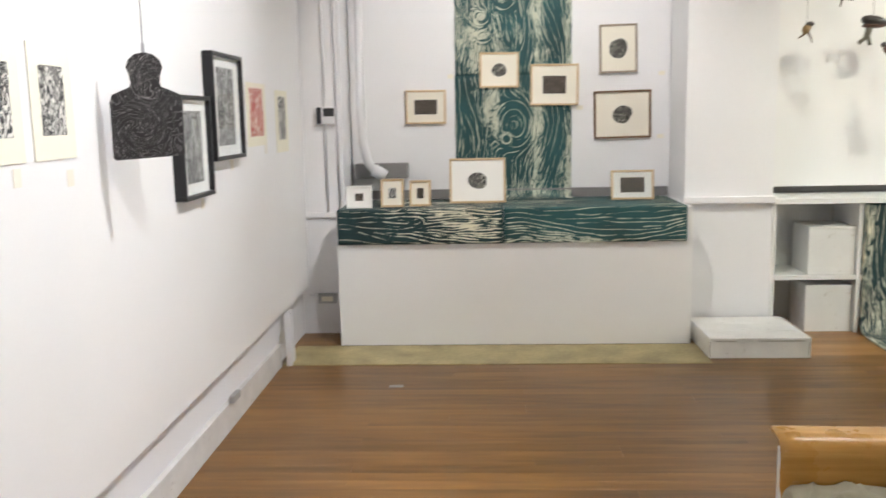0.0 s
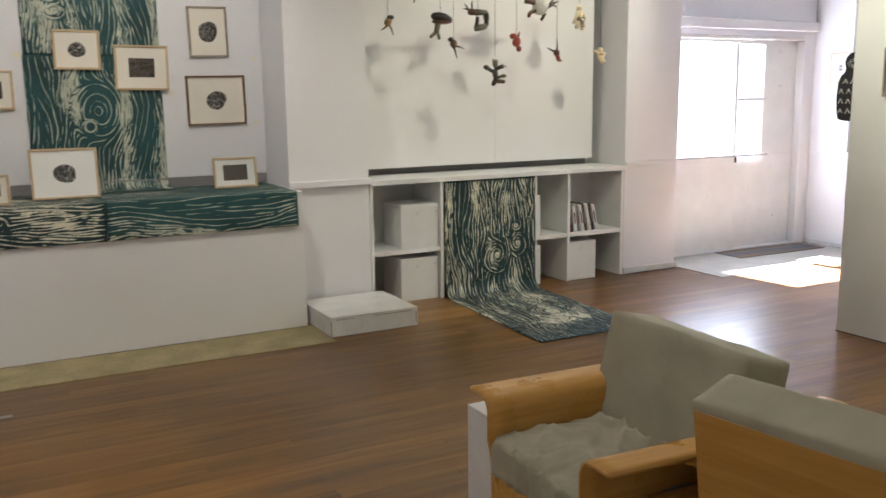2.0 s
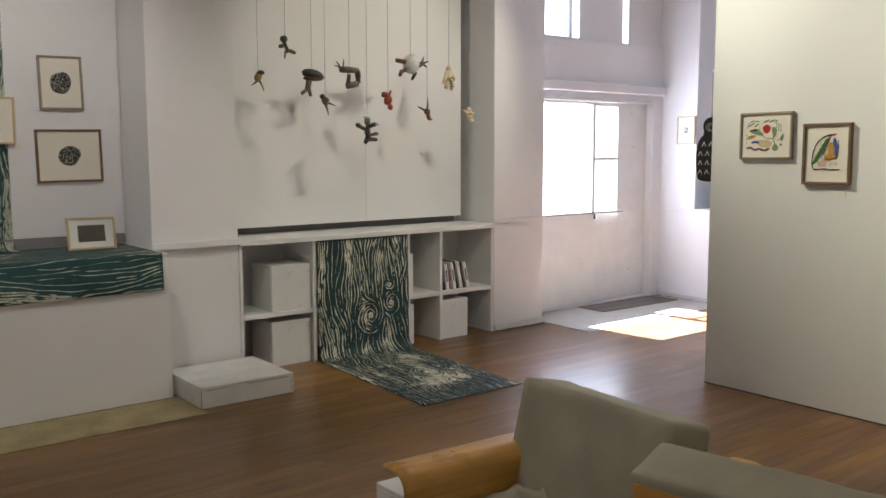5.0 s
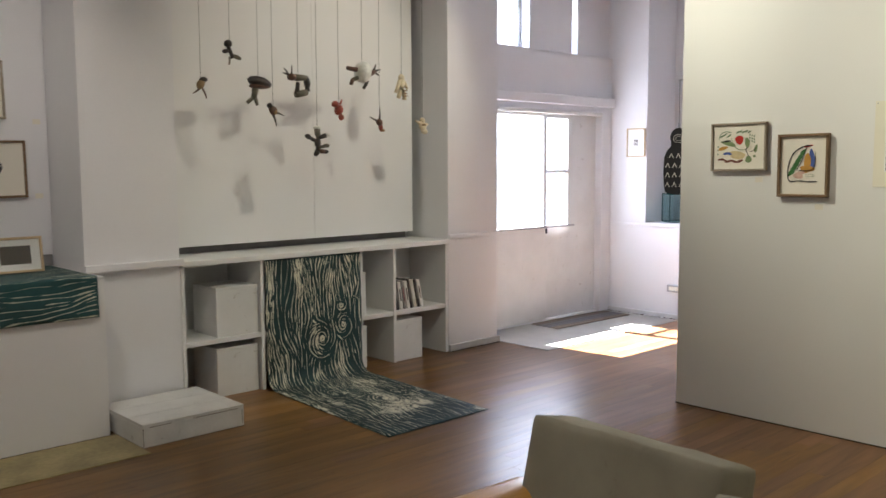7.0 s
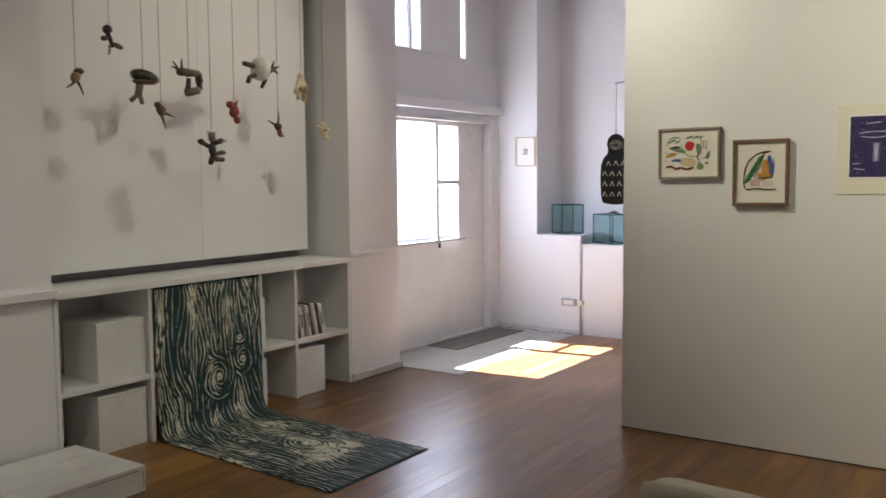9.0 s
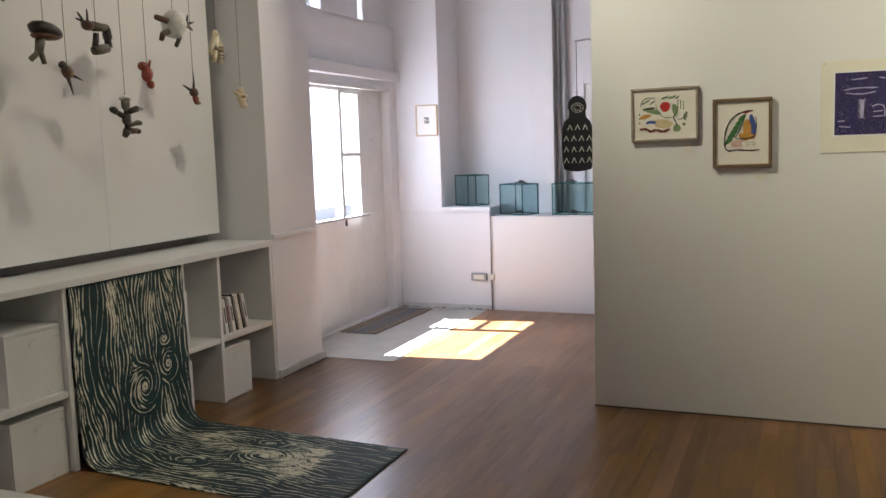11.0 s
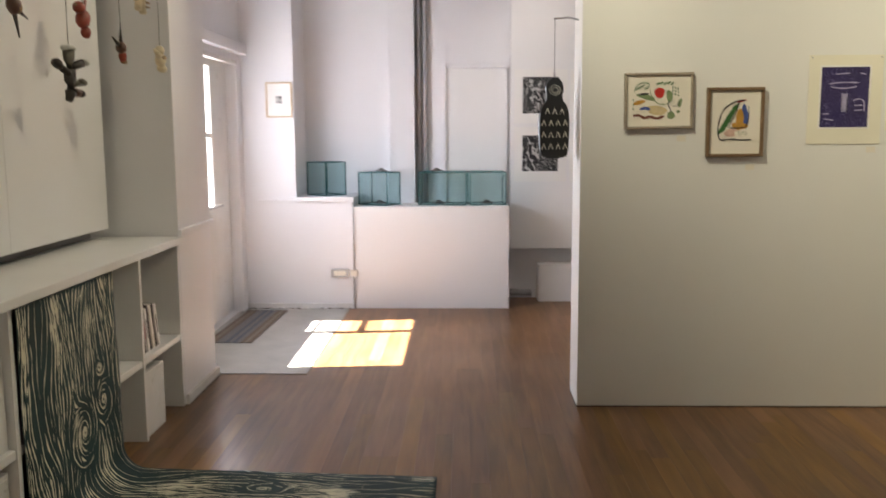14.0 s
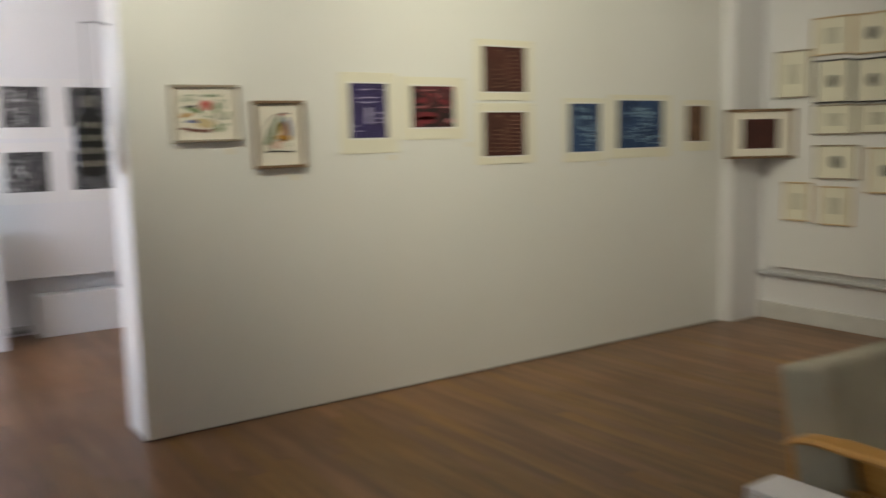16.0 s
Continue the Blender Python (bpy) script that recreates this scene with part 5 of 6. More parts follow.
def mounted(y0, y1, z0, z1, iy0, iy1, iz0, iz1, art, label, seed):
    m, w, h = on_east(y0, y1, z0, z1, PX)
    ob = thing("mounted_print", m, label, "print", "mounted prints")
    cy, cz = (y0 + y1) / 2, (z0 + z1) / 2
    x0, x1 = cy - iy0, cy - iy1
    a, c = iz0 - cz, iz1 - cz
    part("card", bm_box((-w / 2, -0.0035, -h / 2), (w / 2, -0.001, h / 2), 0.0006, 1), PAPER, ob)
    g = 0.008
    part("window_mount", joined(bm_box((x0 - g, -0.0055, c), (x1 + g, -0.004, c + g)), bm_box((x0 - g, -0.0055, a - g), (x1 + g, -0.004, a)), bm_box((x0 - g, -0.0055, a), (x0, -0.004, c)), bm_box((x1, -0.0055, a), (x1 + g, -0.004, c))), WHITE_MAT, ob, "white bevel of the mount")
    bm = bm_sheet(x0, a, x1, c, -0.0042)
    uv = bm.loops.layers.uv["UVMap"]
    for f in bm.faces:
        for lp in f.loops:
            lp[uv].uv += Vector((seed * 0.61, seed * 0.17))
    part("print", bm, art, ob)
    for mat_, pts, width in MOTIFS[seed]:
        stroke(ob, -0.0046, mat_, [((x0 + x1) / 2 + q * (x1 - x0), (a + c) / 2 + r * (c - a)) for q, r in pts], width)
    for s in (-1, 1):
        part("pin", bm_ball((s * (w / 2 - 0.012), -0.006, h / 2 - 0.012), (0.004, 0.003, 0.004), sub=1), METAL, ob, "small steel pin")
    return ob


for row in ((2.885, 2.512, 1.397, 1.846, 2.822, 2.58, 1.483, 1.786, PURPLE_CUT, "violet print in a wide ivory mount", 1),
            (2.49, 2.035, 1.467, 1.829, 2.415, 2.112, 1.538, 1.777, CRIMSON_CUT, "crimson and black print in an ivory mount", 2),
            (1.95, 1.492, 1.697, 2.067, 1.889, 1.55, 1.75, 2.024, MAROON_CUT, "maroon print in an ivory mount, hung above another", 3),
            (1.95, 1.484, 1.303, 1.680, 1.892, 1.554, 1.355, 1.624, MAROON_CUT, "maroon print in an ivory mount, hung below another", 4),
            (1.222, 0.847, 1.295, 1.716, 1.178, 0.896, 1.36, 1.68, BLUE_CUT, "dark blue narrow print in an ivory mount", 5),
            (0.80, 0.18, 1.305, 1.742, 0.724, 0.265, 1.375, 1.703, BLUE_CUT, "dark blue print in a wide ivory mount", 6),
            (0.045, -0.298, 1.336, 1.71, 0.005, -0.204, 1.408, 1.667, BROWN_CUT, "small brown print in an ivory mount", 7)):
    mounted(*row)
for y, z in ((3.52, 1.43), (3.165, 1.282), (2.553, 1.369), (2.0, 1.43), (0.86, 1.27), (0.25, 1.29)):
    tag_card(pose(PX, y, z, 0, 0, -90))

# corner picture, hung across the corner
p = picture(pose(4.02, -0.55, 1.45, 0, 0, -125), 0.52, 0.37, WALNUT, "brown frame with a maroon print across the corner", 0.02, 0.03)
art_rect(0.27, 0.22, -0.0172, MAROON_CUT, p, "maroon print", seed=9)

# ---- small frames on the south panel ----
PALE_ART = carved("pale_print", (0.48, 0.46, 0.36), (0.72, 0.70, 0.60), 16, 0.8, (), 0.5, 7.0)
for k, (x0, x1, z0, z1, fm, art) in enumerate((
        (3.735, 4.025, 1.71, 2.06, GREY_OAK, 0), (3.43, 3.725, 2.0, 2.27, OAK, 0), (3.14, 3.42, 1.985, 2.262, OAK, 1), (3.42, 3.70, 1.66, 1.967, BLACK, 1), (3.12, 3.40, 1.652, 1.955, BLACK, 1),
        (3.385, 3.70, 1.432, 1.648, GREY_OAK, 0), (3.07, 3.37, 1.437, 1.64, GREY_OAK, 0), (3.35, 3.68, 1.11, 1.36, GREY_OAK, 1), (2.98, 3.29, 1.02, 1.34, OAK, 1), (3.71, 3.93, 0.79, 1.083, OAK, 0),
        (3.385, 3.645, 0.775, 1.06, OAK, 0), (2.85, 3.10, 1.985, 2.26, OAK, 1), (2.80, 3.08, 1.655, 1.95, BLACK, 1), (2.74, 3.04, 1.435, 1.64, GREY_OAK, 0))):
    m, w, h = on_south(x0, x1, z0, z1, -0.755)
    p = picture(m, w, h, fm, "small " + {"black_lacquer": "black", "pale_oak": "pale oak", "grey_oak": "grey oak"}[fm.name] + (" frame with a round dark print" if art else " frame with a pale print"), 0.011, 0.022, PAPER)
    if art:
        art_blob(0.085, 0.09, -0.0125, 20 + k, STONE_CUT, p)
    else:
        art_rect(w * 0.38, h * 0.42, -0.0125, PALE_ART, p, "pale print", seed=k)

# ---- east niche ----


def glass_case(m, sx, sy, sz, label):
    ob = thing("glass_case", m, label, "glass case", "glass cases")
    t = 0.005
    for lo, hi in (((-sx / 2, -sy / 2, 0), (sx / 2, sy / 2, t)), ((-sx / 2, -sy / 2, sz - t), (sx / 2, sy / 2, sz)), ((-sx / 2, -sy / 2, t), (-sx / 2 + t, sy / 2, sz - t)),
                   ((sx / 2 - t, -sy / 2, t), (sx / 2, sy / 2, sz - t)), ((-sx / 2 + t, -sy / 2, t), (sx / 2 - t, -sy / 2 + t, sz - t)), ((-sx / 2 + t, sy / 2 - t, t), (sx / 2 - t, sy / 2, sz - t))):
        part("pane", bm_box(lo, hi), AQUA, ob).visible_shadow = False
    e = 0.004
    for sxx in (-1, 1):
        for syy in (-1, 1):
            part("edge", bm_box((sxx * sx / 2 - e, syy * sy / 2 - e, 0.001), (sxx * sx / 2 + e, syy * sy / 2 + e, sz)), EDGE, ob, "dark glass edge")
    for z in (e, sz):
        for s in (-1, 1):
            part("edge", bm_box((-sx / 2, s * sy / 2 - e, z - e), (sx / 2, s * sy / 2 + e, z + e)), EDGE, ob)
            part("edge", bm_box((s * sx / 2 - e, -sy / 2, z - e), (s * sx / 2 + e, sy / 2, z + e)), EDGE, ob)
    return ob


EDGE = mottled("green_glass_edge", (0.03, 0.12, 0.12), 0.2, 0.1, 9, 80, 0.0)
CLAY = mottled("dark_clay", (0.10, 0.085, 0.075), 0.6, 0.25, 18, 120, 0.1)
glass_case(pose(7.12, 5.82, 0.946, 0, 0, -40), 0.22, 0.24, 0.28, "empty aqua glass case on the ledge")
glass_case(pose(7.14, 5.37, 0.861, 0, 0, -28), 0.20, 0.29, 0.275, "aqua glass case with a small object on the plinth")
glass_case(pose(7.16, 4.82, 0.861, 0, 0, -3), 0.26, 0.40, 0.275, "aqua glass case beside a taller one on the plinth")
glass_case(pose(7.16, 4.45, 0.861, 0, 0, 4), 0.26, 0.30, 0.275, "aqua glass case at the end of the plinth")
for x, y, z in ((7.14, 5.37, 0.868), (7.14, 4.86, 0.868), (7.14, 4.45, 0.868), (7.14, 5.35, 1.142), (7.14, 4.88, 1.142)):
    solid("small_dish", joined(bm_ball((x, y, z + 0.008), (0.07, 0.06, 0.008)), bm_ball((x + 0.01, y, z + 0.018), (0.03, 0.028, 0.012))), CLAY, "small flat dark clay dish", "dish", group="clay dishes", smooth=True)
for y in (5.035, 4.98):
    solid("riser_pipe", bm_tube([(7.365, y, 0.86), (7.365, y, TOP)], 0.022, 12), DARK_PIPE, "grey riser pipe in the niche", "pipe", smooth=True)
structure("blind_panel", (7.37, 4.27, 0.86), (7.40, 4.80, 2.03), PANEL_PAINT, "flush white blind panel in the niche", "panel")
for lo, hi in (((7.35, 4.80, 0.86), (7.40, 4.835, 2.055)), ((7.35, 4.255, 2.02), (7.40, 4.80, 2.055))):
    structure("trim", lo, hi, PAINT, "white wooden trim round the blind panel", "trim", 0.004)
m, w, h = on_east(6.265, 6.052, 1.60, 1.884, 6.899)
p = picture(m, w, h, OAK, "small pale frame with a tiny grey print", 0.010, 0.022, WHITE_MAT)
art_rect(0.05, 0.06, -0.0125, BW_FINE, p, "tiny grey print", seed=3)
for k, (y0, y1, z0, z1) in enumerate(((4.213, 3.763, 1.545, 1.998), (4.213, 3.765, 1.045, 1.512), (3.735, 3.285, 1.545, 1.998), (3.735, 3.285, 1.045, 1.512))):
    m, w, h = on_east(y0, y1, z0, z1, 7.249)
    sheet(m, w, h, "black and white woodcut on white paper", BW_DARK, 0.306, 0.306, 0.01, 10 + k, "", WHITE_MAT)
for y0, y1 in ((4.0, 3.66), (3.655, 3.2)):
    plinth("low_box", (7.2, y1, 0), (7.39, y0, 0.328), "low white box under the display panel", "box", "low white boxes")
solid("floor_pipe", bm_tube([(7.33, 4.24, 0.06), (7.33, 4.05, 0.06)], 0.03), DARK_PIPE, "grey pipe near the floor", "pipe", smooth=True)
sk = thing("socket", pose(6.9, 5.685, 0.305, 0, 0, -90), "grey metal double socket on the low wall", "socket")
part("plate", bm_box((-0.075, -0.03, -0.035), (0.075, 0, 0.035), 0.005), METAL, sk)
part("outlet", bm_box((-0.05, -0.034, -0.02), (0.05, -0.0305, 0.02), 0.002), LABEL_PAPER, sk, "pale outlet face")
part("plug", bm_box((0.085, -0.035, -0.025), (0.15, 0, 0.025), 0.008), LABEL_PAPER, sk, "pale plastic plug")
solid("cable", bm_tube([(6.888, 5.568, 0.90), (6.888, 5.567, 0.5), (6.886, 5.57, 0.2), (6.886, 5.566, 0.0)], 0.006, 8), DARK_PIPE, "thin grey cable down the wall joint", "cable", smooth=True)

solid("lighting_track", bm_box((4.9, 5.88, 3.24), (7.38, 5.91, 3.299), 0.004), DARK, "black ceiling lighting track in the alcove", "track")

# mat and lino
solid("yellow_lino", bm_box((-1.262, 5.43, 0.0), (1.38, 5.88, 0.005)), LINO, "worn yellow marbled lino strip before the counter", "lino", "structure")
solid("pale_lino", bm_box((4.872, 5.61, 0.0), (6.885, 6.55, 0.005)), PALE_LINO, "pale worn lino inside the glazed door", "lino", "structure")
STRIPES = [mottled("mat_" + k, c, 0.9, 0.12, 40, 300, 0.2) for k, c in (("brown", (0.15, 0.11, 0.08)), ("grey", (0.17, 0.16, 0.155)), ("blue", (0.10, 0.105, 0.125)), ("tan", (0.21, 0.175, 0.13)))]
rug = thing("door_mat", pose(6.21, 6.29, 0.005, 0, 0, -1.5), "striped woven door mat in brown, grey and blue", "mat")
for k in range(12):
    y = -0.165 + k * 0.0275
    part("stripe", bm_box((-0.56, y, 0), (0.56, y + 0.027, 0.008), 0.002, 1), STRIPES[(0, 3, 0, 1, 2, 1, 2, 1, 1, 0, 3, 0)[k]], rug)

# ---- hanging figures ----
GLAZE = {k: mottled("glaze_" + k, c, r, 0.25, 25, 90, 0.05, stain=s) for k, c, r, s in (
    ("dark", (0.035, 0.028, 0.025), 0.3, (0.16, 0.13, 0.10)), ("brown", (0.10, 0.045, 0.028), 0.35, (0.24, 0.15, 0.09)), ("grey", (0.13, 0.115, 0.085), 0.4, (0.04, 0.035, 0.03)),
    ("white", (0.70, 0.70, 0.66), 0.35, (0.45, 0.50, 0.48)), ("red", (0.27, 0.045, 0.025), 0.35, (0.42, 0.18, 0.08)), ("cream", (0.68, 0.58, 0.40), 0.4, (0.50, 0.40, 0.22)), ("ochre", (0.26, 0.165, 0.07), 0.4, (0.08, 0.06, 0.04)))}


def figure(name, place, bits, label, string_top=TOP, rz=0.0):
    """Clay figure made of rounded bits, hung on a thread: one mesh."""
    mats, out = [], bmesh.new()
    tmp = bpy.data.meshes.new("tmp")
    highest = max((b[2] if b[1] == "ball" else b[2])[2] for b in bits)
    for glaze, kind, *v in bits + [("thread", "limb", (0, 0, highest), (0.004, 0, string_top - place[2]), 0.0014, 0.0014)]:
        mat = THREAD if glaze == "thread" else GLAZE[glaze]
        if mat not in mats:
            mats.append(mat)
        if kind == "ball":
            b = bm_ball(v[0], v[1], v[2] if len(v) > 2 else (0, 0, 0))
        else:
            a, c = Vector(v[0]), Vector(v[1])
            mid = (a + c) / 2 + Vector((0.1, 0.05, 0.0)) * (c - a).length * (0 if glaze == "thread" else 1)
            k = 1.0 if glaze == "thread" else 0.8
            b = bm_tube([a, mid * 0.5 + (a + c) * 0.25, c], v[2] * k, 8, v[3] * k)
        if glaze != "thread":
            for q in b.verts:
                q.co += Vector((1, 0.6, 1)) * 0.005 * noise.noise((q.co + Vector(place)) * 40)
        for f in b.faces:
            f.material_index = mats.index(mat)
            f.smooth = True
        b.to_mesh(tmp)
        b.free()
        out.from_mesh(tmp)
    bpy.data.meshes.remove(tmp)
    return solid(name, out, mats, label, "figurine", m=pose(*place, 0, 0, rz), group="hanging clay figures")


B, L = "ball", "limb"


def shrunk(bits, f):
    """The same figure, made smaller about its middle."""
    return [(g, kind, Vector(v[0]) * f, *((tuple(r * f for r in v[1]), *v[2:]) if kind == B else (Vector(v[1]) * f, v[2] * f, v[3] * f))) for g, kind, *v in bits]


figure("hanging_figure", (2.10, 6.12, 2.03), [("dark", B, (0.02, 0, 0.03), (0.028, 0.02, 0.018)), ("ochre", B, (0, 0, 0), (0.026, 0.022, 0.035), (0, 30, 0)), ("brown", L, (0, 0, -0.02), (-0.055, 0.0, -0.06), 0.012, 0.003), ("brown", L, (0.01, 0, -0.02), (0.04, 0, -0.09), 0.010, 0.003)], "small ochre and dark clay bird hung on a thread")
figure("hanging_figure", (2.32, 6.14, 2.26), [("dark", B, (-0.01, 0, 0.04), (0.028, 0.022, 0.026)), ("dark", L, (-0.01, 0, 0.02), (0.02, 0, -0.05), 0.016, 0.012), ("dark", B, (-0.03, 0, -0.01), (0.022, 0.014, 0.014)), ("grey", B, (0.05, 0, -0.04), (0.035, 0.018, 0.014), (0, 20, 0)), ("grey", L, (0.0, 0, -0.04), (-0.005, 0, -0.09), 0.010, 0.006)], "small dark clay animal hung on a thread")
figure("hanging_figure", (2.53, 6.15, 2.02), [("dark", B, (0.01, 0, 0.05), (0.09, 0.06, 0.04), (0, 12, 0)), ("brown", B, (0.01, 0, 0.025), (0.08, 0.05, 0.02)), ("grey", L, (-0.02, 0, 0.02), (-0.04, 0, -0.06), 0.03, 0.022), ("grey", L, (-0.03, 0, -0.04), (-0.085, 0, -0.085), 0.018, 0.016), ("grey", L, (-0.03, 0, -0.04), (-0.01, 0, -0.10), 0.018, 0.014)], "dark cap-shaped clay creature hung on a thread")
figure("hanging_figure", (2.62, 6.12, 1.89), [("brown", B, (0, 0, 0), (0.03, 0.024, 0.034), (0, -25, 0)), ("dark", B, (-0.025, 0, 0.03), (0.02, 0.018, 0.018)), ("ochre", B, (0.008, 0, -0.01), (0.022, 0.025, 0.022)), ("dark", L, (0.01, 0, -0.01), (0.09, 0, -0.035), 0.012, 0.003), ("dark", L, (0.0, 0, -0.02), (0.025, 0, -0.105), 0.011, 0.003)], "small brown clay bird with long tail hung on a thread")
figure("hanging_figure", (2.83, 6.13, 2.09), [("brown", B, (-0.05, 0, 0.03), (0.035, 0.03, 0.026)), ("dark", L, (-0.06, 0, 0.04), (-0.12, 0, 0.055), 0.012, 0.005), ("dark", L, (-0.05, 0, 0.05), (-0.05, 0, 0.105), 0.010, 0.004), ("dark", L, (-0.08, 0, 0.05), (-0.11, 0, 0.085), 0.009, 0.004), ("grey", L, (-0.02, 0, 0.03), (0.075, 0, 0.03), 0.03, 0.025), ("dark", L, (0.07, 0, 0.03), (0.075, 0, -0.06), 0.026, 0.03), ("grey", L, (0.07, 0, -0.065), (-0.02, 0, -0.085), 0.028, 0.03), ("dark", L, (-0.015, 0, -0.08), (0.0, 0, 0.0), 0.02, 0.018)], "dark horned clay animal curled in a ring, hung on a thread")
figure("hanging_figure", (2.96, 6.10, 1.69), shrunk([("white", B, (0.0, 0, 0.118), (0.040, 0.036, 0.018)), ("grey", L, (0.0, 0, 0.115), (0.0, 0, 0.01), 0.036, 0.030), ("dark", L, (0.01, 0, 0.03), (0.075, -0.03, 0.055), 0.024, 0.026), ("white", B, (0.088, -0.035, 0.058), (0.030, 0.026, 0.012), (0, 20, 0)), ("dark", L, (-0.01, 0, 0.0), (-0.08, 0.02, 0.035), 0.022, 0.020), ("dark", B, (-0.085, 0.02, 0.04), (0.034, 0.026, 0.024), (0, 25, 0)), ("dark", L, (0.0, 0, 0.02), (0.0, 0, -0.085), 0.036, 0.036), ("grey", L, (0.01, 0, -0.055), (0.09, -0.02, -0.035), 0.020, 0.020), ("grey", B, (0.085, -0.02, -0.036), (0.034, 0.022, 0.016)), ("dark", L, (0.0, 0, -0.085), (-0.025, 0, -0.125), 0.034, 0.022), ("brown", L, (0.0, 0, -0.085), (0.085, -0.01, -0.09), 0.026, 0.022), ("dark", B, (0.085, -0.01, -0.092), (0.026, 0.022, 0.018))], 0.78), "dark and white many-limbed clay figure hung on a thread")
figure("hanging_figure", (3.17, 6.13, 1.915), [("red", B, (0, 0, 0), (0.034, 0.028, 0.04), (0, 20, 0)), ("red", B, (-0.03, 0, 0.04), (0.03, 0.024, 0.024)), ("red", B, (0.02, 0, -0.05), (0.022, 0.02, 0.025)), ("ochre", L, (0, 0, 0.03), (-0.06, 0, 0.045), 0.012, 0.006), ("red", L, (0.01, 0, 0.04), (0.03, 0, 0.075), 0.012, 0.006)], "small red clay creature hung on a thread")
figure("hanging_figure", (3.35, 6.09, 2.18), [("white", B, (0.01, 0, 0.01), (0.062, 0.07, 0.080), (0, 10, 0)), ("brown", L, (-0.03, 0, 0.02), (-0.13, 0, 0.03), 0.024, 0.02), ("grey", L, (-0.03, 0, -0.03), (-0.085, 0, -0.05), 0.022, 0.018), ("brown", L, (-0.085, 0, -0.05), (-0.10, 0, -0.085), 0.02, 0.016), ("brown", L, (0.05, 0, 0.0), (0.12, 0, 0.02), 0.035, 0.02), ("dark", L, (0.11, 0, 0.02), (0.175, 0, 0.04), 0.013, 0.005), ("dark", L, (0.11, 0, 0.02), (0.16, 0, -0.005), 0.012, 0.005), ("dark", L, (0.11, 0, 0.03), (0.13, 0, 0.075), 0.011, 0.004), ("dark", L, (0.05, 0, -0.05), (0.015, 0, -0.105), 0.018, 0.013)], "white-bellied brown clay animal hung on a thread")
figure("hanging_figure", (3.54, 6.13, 1.84), [("dark", L, (0, 0, 0.0), (-0.09, 0, 0.035), 0.014, 0.004), ("brown", B, (0, 0, 0), (0.028, 0.024, 0.028)), ("dark", L, (0, 0, 0.02), (0.006, 0, 0.11), 0.010, 0.003), ("red", B, (0.012, 0, -0.035), (0.02, 0.018, 0.024)), ("ochre", L, (0.015, 0, -0.055), (0.045, 0, -0.06), 0.016, 0.012)], "small red and dark clay bird hung on a thread")
figure("hanging_figure", (3.74, 6.11, 2.125), [("cream", B, (0, 0, 0.05), (0.026, 0.022, 0.03)), ("cream", L, (0, 0, 0.04), (0, 0, -0.04), 0.03, 0.036), ("cream", L, (-0.02, 0, 0.03), (-0.055, 0, -0.06), 0.018, 0.016), ("cream", L, (0.02, 0, 0.03), (0.06, 0, -0.03), 0.016, 0.012), ("cream", L, (-0.01, 0, -0.04), (-0.03, 0, -0.10), 0.022, 0.02), ("cream", L, (0.02, 0, -0.04), (0.03, 0, -0.11), 0.022, 0.022)] + [("ochre", B, (0.012, -0.03, -0.02 - 0.022 * k), (0.026, 0.008, 0.004)) for k in range(4)], "cream clay figure with brown stripes hung on a thread")
figure("hanging_figure", (3.94, 6.10, 1.83), [("cream", B, (0, 0, 0.035), (0.024, 0.022, 0.024)), ("cream", B, (0.005, 0, -0.01), (0.034, 0.026, 0.036)), ("cream", L, (-0.02, 0, 0.01), (-0.07, 0, 0.03), 0.020, 0.008), ("cream", L, (0.02, 0, 0.0), (0.055, 0, 0.01), 0.018, 0.012), ("cream", B, (0.02, 0, -0.05), (0.032, 0.024, 0.02)), ("ochre", B, (0.0, -0.02, 0.0), (0.02, 0.012, 0.01))], "small cream clay creature hung on a thread")

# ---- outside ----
# emissive board added outside, so the door panes show white daylight
GLOW = base("glowing_backdrop", (0.9, 0.93, 1.0), 1.0)
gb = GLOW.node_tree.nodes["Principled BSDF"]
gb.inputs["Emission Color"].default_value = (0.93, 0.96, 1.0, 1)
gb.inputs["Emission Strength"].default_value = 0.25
structure("backdrop", (-30, 16, -0.15), (45, 16.1, 7.0), GLOW, "glowing board standing in for the bright outdoors beyond the glazed door", "backdrop")
# added blocker, out of view: cuts the steep sky light through the door
structure("eave", (3.8, 6.70, 3.2), (8.2, 7.48, 3.28), PAINT, "unseen overhang added to keep high sky light off the lino", "eave")
structure("ground", (-120, 6.98, -0.25), (120, 300, -0.15), mottled("pale_paving", (0.25, 0.245, 0.24), 0.8, 0.1, 1.0, 30, 0.1), "pale paved ground outside the glazed door", "ground")

# ---- grime along the skirtings, painted shade under the partition ----
GRIME_AND_SHADE = mottled("grime_and_shade", (0.07, 0.06, 0.05), 0.9, 0.3, 20, 90, 0.1)
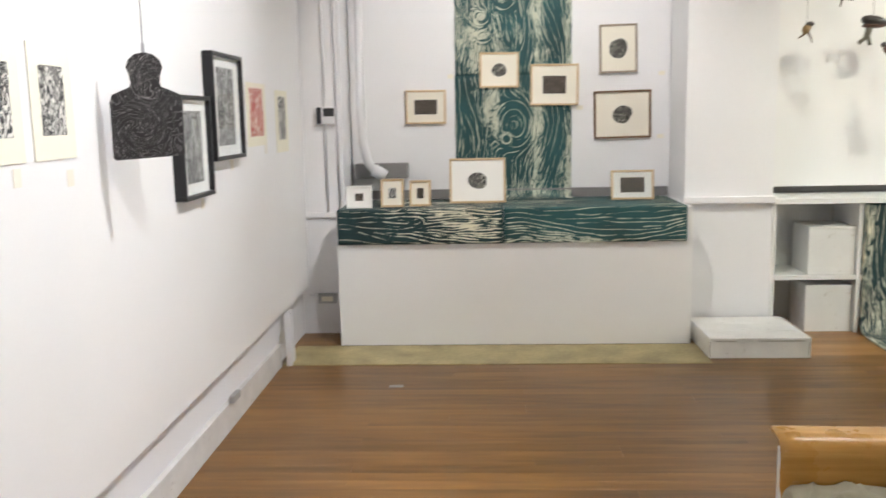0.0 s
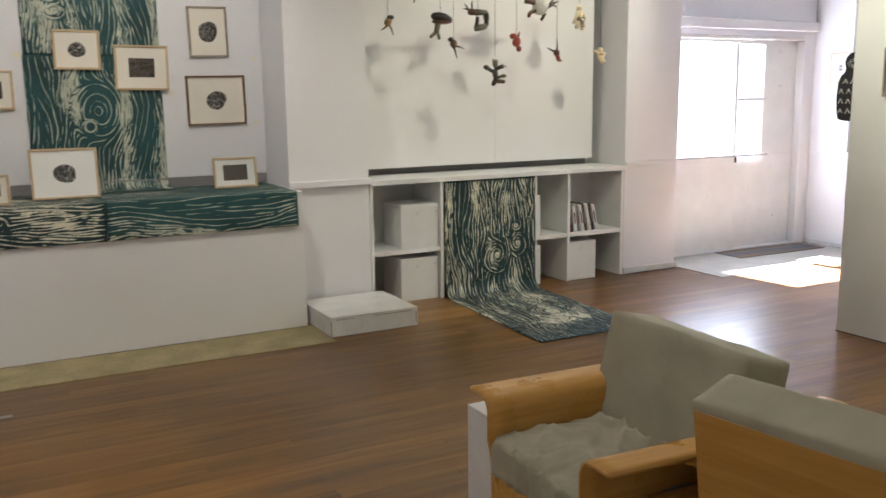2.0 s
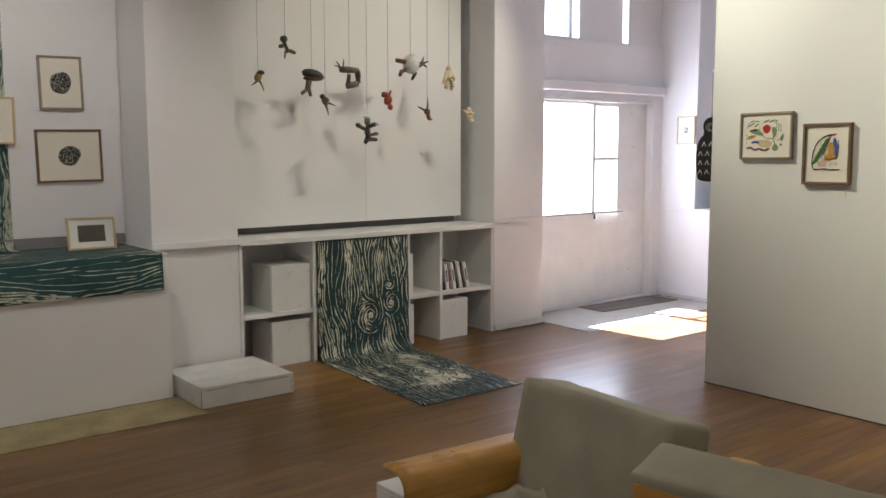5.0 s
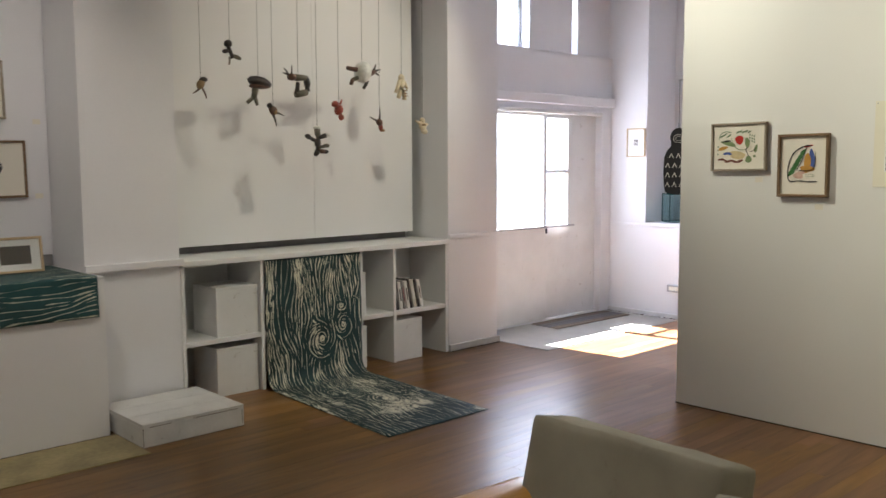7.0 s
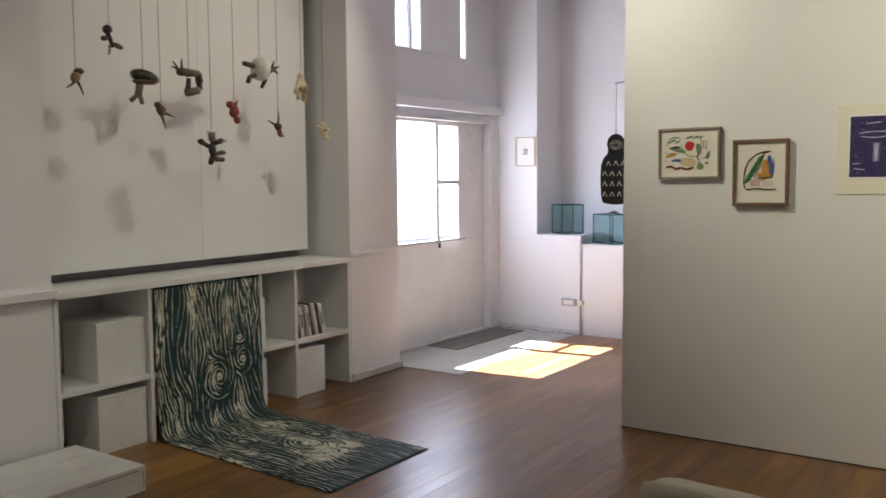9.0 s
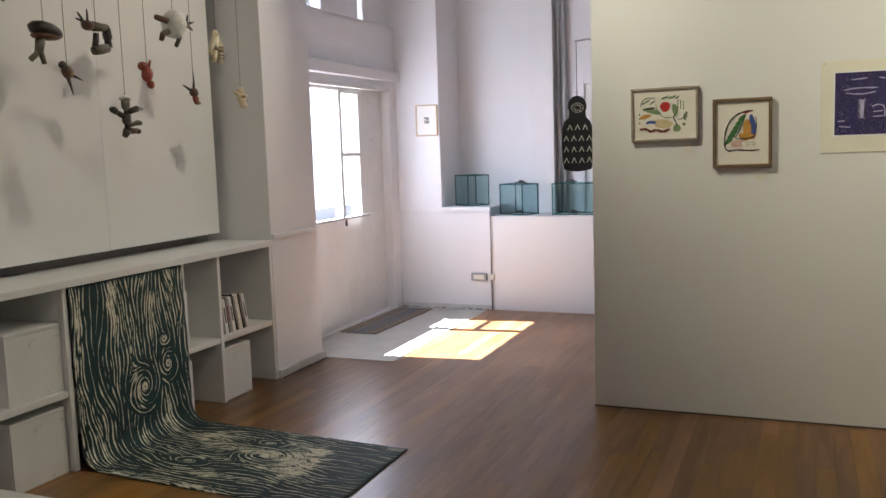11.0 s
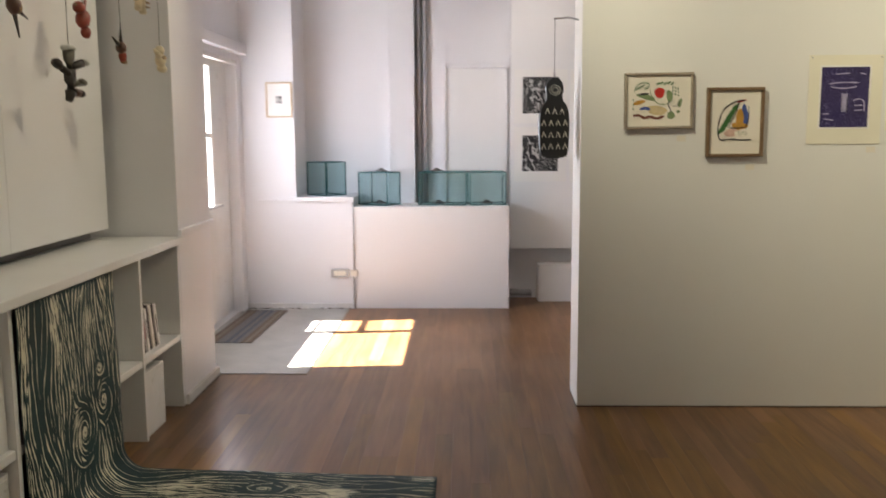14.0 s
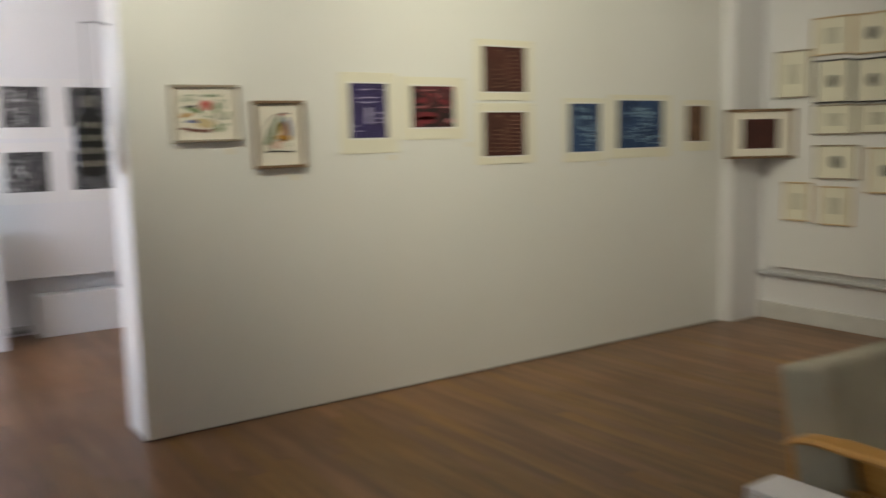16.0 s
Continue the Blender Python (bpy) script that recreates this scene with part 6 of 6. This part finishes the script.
for k, (x0, y0, x1, y1, n) in enumerate(((4.285, 6.136, 4.86, 6.139, 26), (6.881, 5.6, 6.884, 6.48, 40), (-0.95, 5.8765, 1.34, 5.879, 60))):
    bits = []
    gr = random.Random(k)
    for i in range(n):
        a, c = i / n, (i + gr.uniform(0.8, 1.0)) / n
        bits.append(bm_box((x0 + (x1 - x0) * (a if x1 - x0 > 0.1 else 0), y0 + (y1 - y0) * (a if y1 - y0 > 0.1 else 0), 0.0005 if k != 2 else 0.0052), (x0 + (x1 - x0) * (c if x1 - x0 > 0.1 else 1), y0 + (y1 - y0) * (c if y1 - y0 > 0.1 else 1), gr.uniform(0.002, 0.008) if k != 2 else gr.uniform(0.007, 0.0085)), 0.0))
    solid("grime_line", joined(*bits), GRIME_AND_SHADE, "uneven dark dirt along the foot of the wall", "dirt", "structure")

# thin dark strips paint in the shadow line beneath the partition
structure("trim", (4.2515, -0.42, 0), (4.2535, 4.036, 0.007), GRIME_AND_SHADE, "dark strip painted as the shadow line at the foot of the partition", "trim")
structure("trim", (4.2515, 4.0365, 0), (4.56, 4.0385, 0.007), GRIME_AND_SHADE, "dark strip painted as the shadow line at the foot of the partition", "trim")
dirt = random.Random(8)
for k in range(26):
    y = dirt.uniform(5.62, 6.45)
    r = dirt.uniform(0.006, 0.02)
    solid("paint_flake", bm_ball((6.876 - r * 0.3, y, 0.0065), (r * 0.7, r, 0.0045), (0, 0, dirt.uniform(0, 90)), 1), GRIME_AND_SHADE if k % 3 else WORN_PAINT, "dark crumb of dirt and flaked paint by the wall", "dirt", group="crumbs by the wall")

# ---- floor boards ----
floor = structure("floor", (-1.5, -1.1, -0.15), (7.7, 7.0, -0.012), UNDERFLOOR, "varnished brown hardwood strip floor", "floor")
WIDE = 0.082
rng = random.Random(4)
plank_meshes = {}


def plank_mesh(length):
    key = round(length, 1)
    if key not in plank_meshes:
        bm = bm_box((0, 0.0002, -0.0118), (key - 0.0004, WIDE - 0.0002, 0.0), 0.0004, 1)
        plank_meshes[key] = mesh_of("plank", bm, FLOOR_WOOD)
    return plank_meshes[key]


rest = []
row = 0
y = -0.80
while y < 6.64:
    x = -1.29
    first = rng.choice((0.7, 1.1, 1.5, 1.9, 2.4))
    while x < 7.4:
        length = first or rng.choice((1.8, 2.1, 2.4, 2.7, 3.0))
        first = 0
        x1 = x + length
        if x1 < 4.6 and y > 0.2:
            ob = new("plank", plank_mesh(length))
            ob.parent = floor
            ob.location = (x, y, 0)
        else:
            rest.append((x, y, min(x1, 7.5)))
        x = x1
    y += WIDE
    row += 1
verts, faces = [], []
for x, y, x1 in rest:
    k = len(verts)
    for z in (-0.0118, 0.0):
        verts += [(x, y + 0.0002, z), (x1 - 0.0004, y + 0.0002, z), (x1 - 0.0004, y + WIDE - 0.0002, z), (x, y + WIDE - 0.0002, z)]
    faces += [(k + 4, k + 5, k + 6, k + 7), (k, k + 1, k + 5, k + 4), (k + 1, k + 2, k + 6, k + 5), (k + 2, k + 3, k + 7, k + 6), (k + 3, k, k + 4, k + 7)]
me = bpy.data.meshes.new("planks")
me.from_pydata(verts, [], faces)
me.materials.append(FLOOR_WOOD_2)
more = new("planks", me)
more.parent = floor
tagged(more, "", "", "", "stuff")
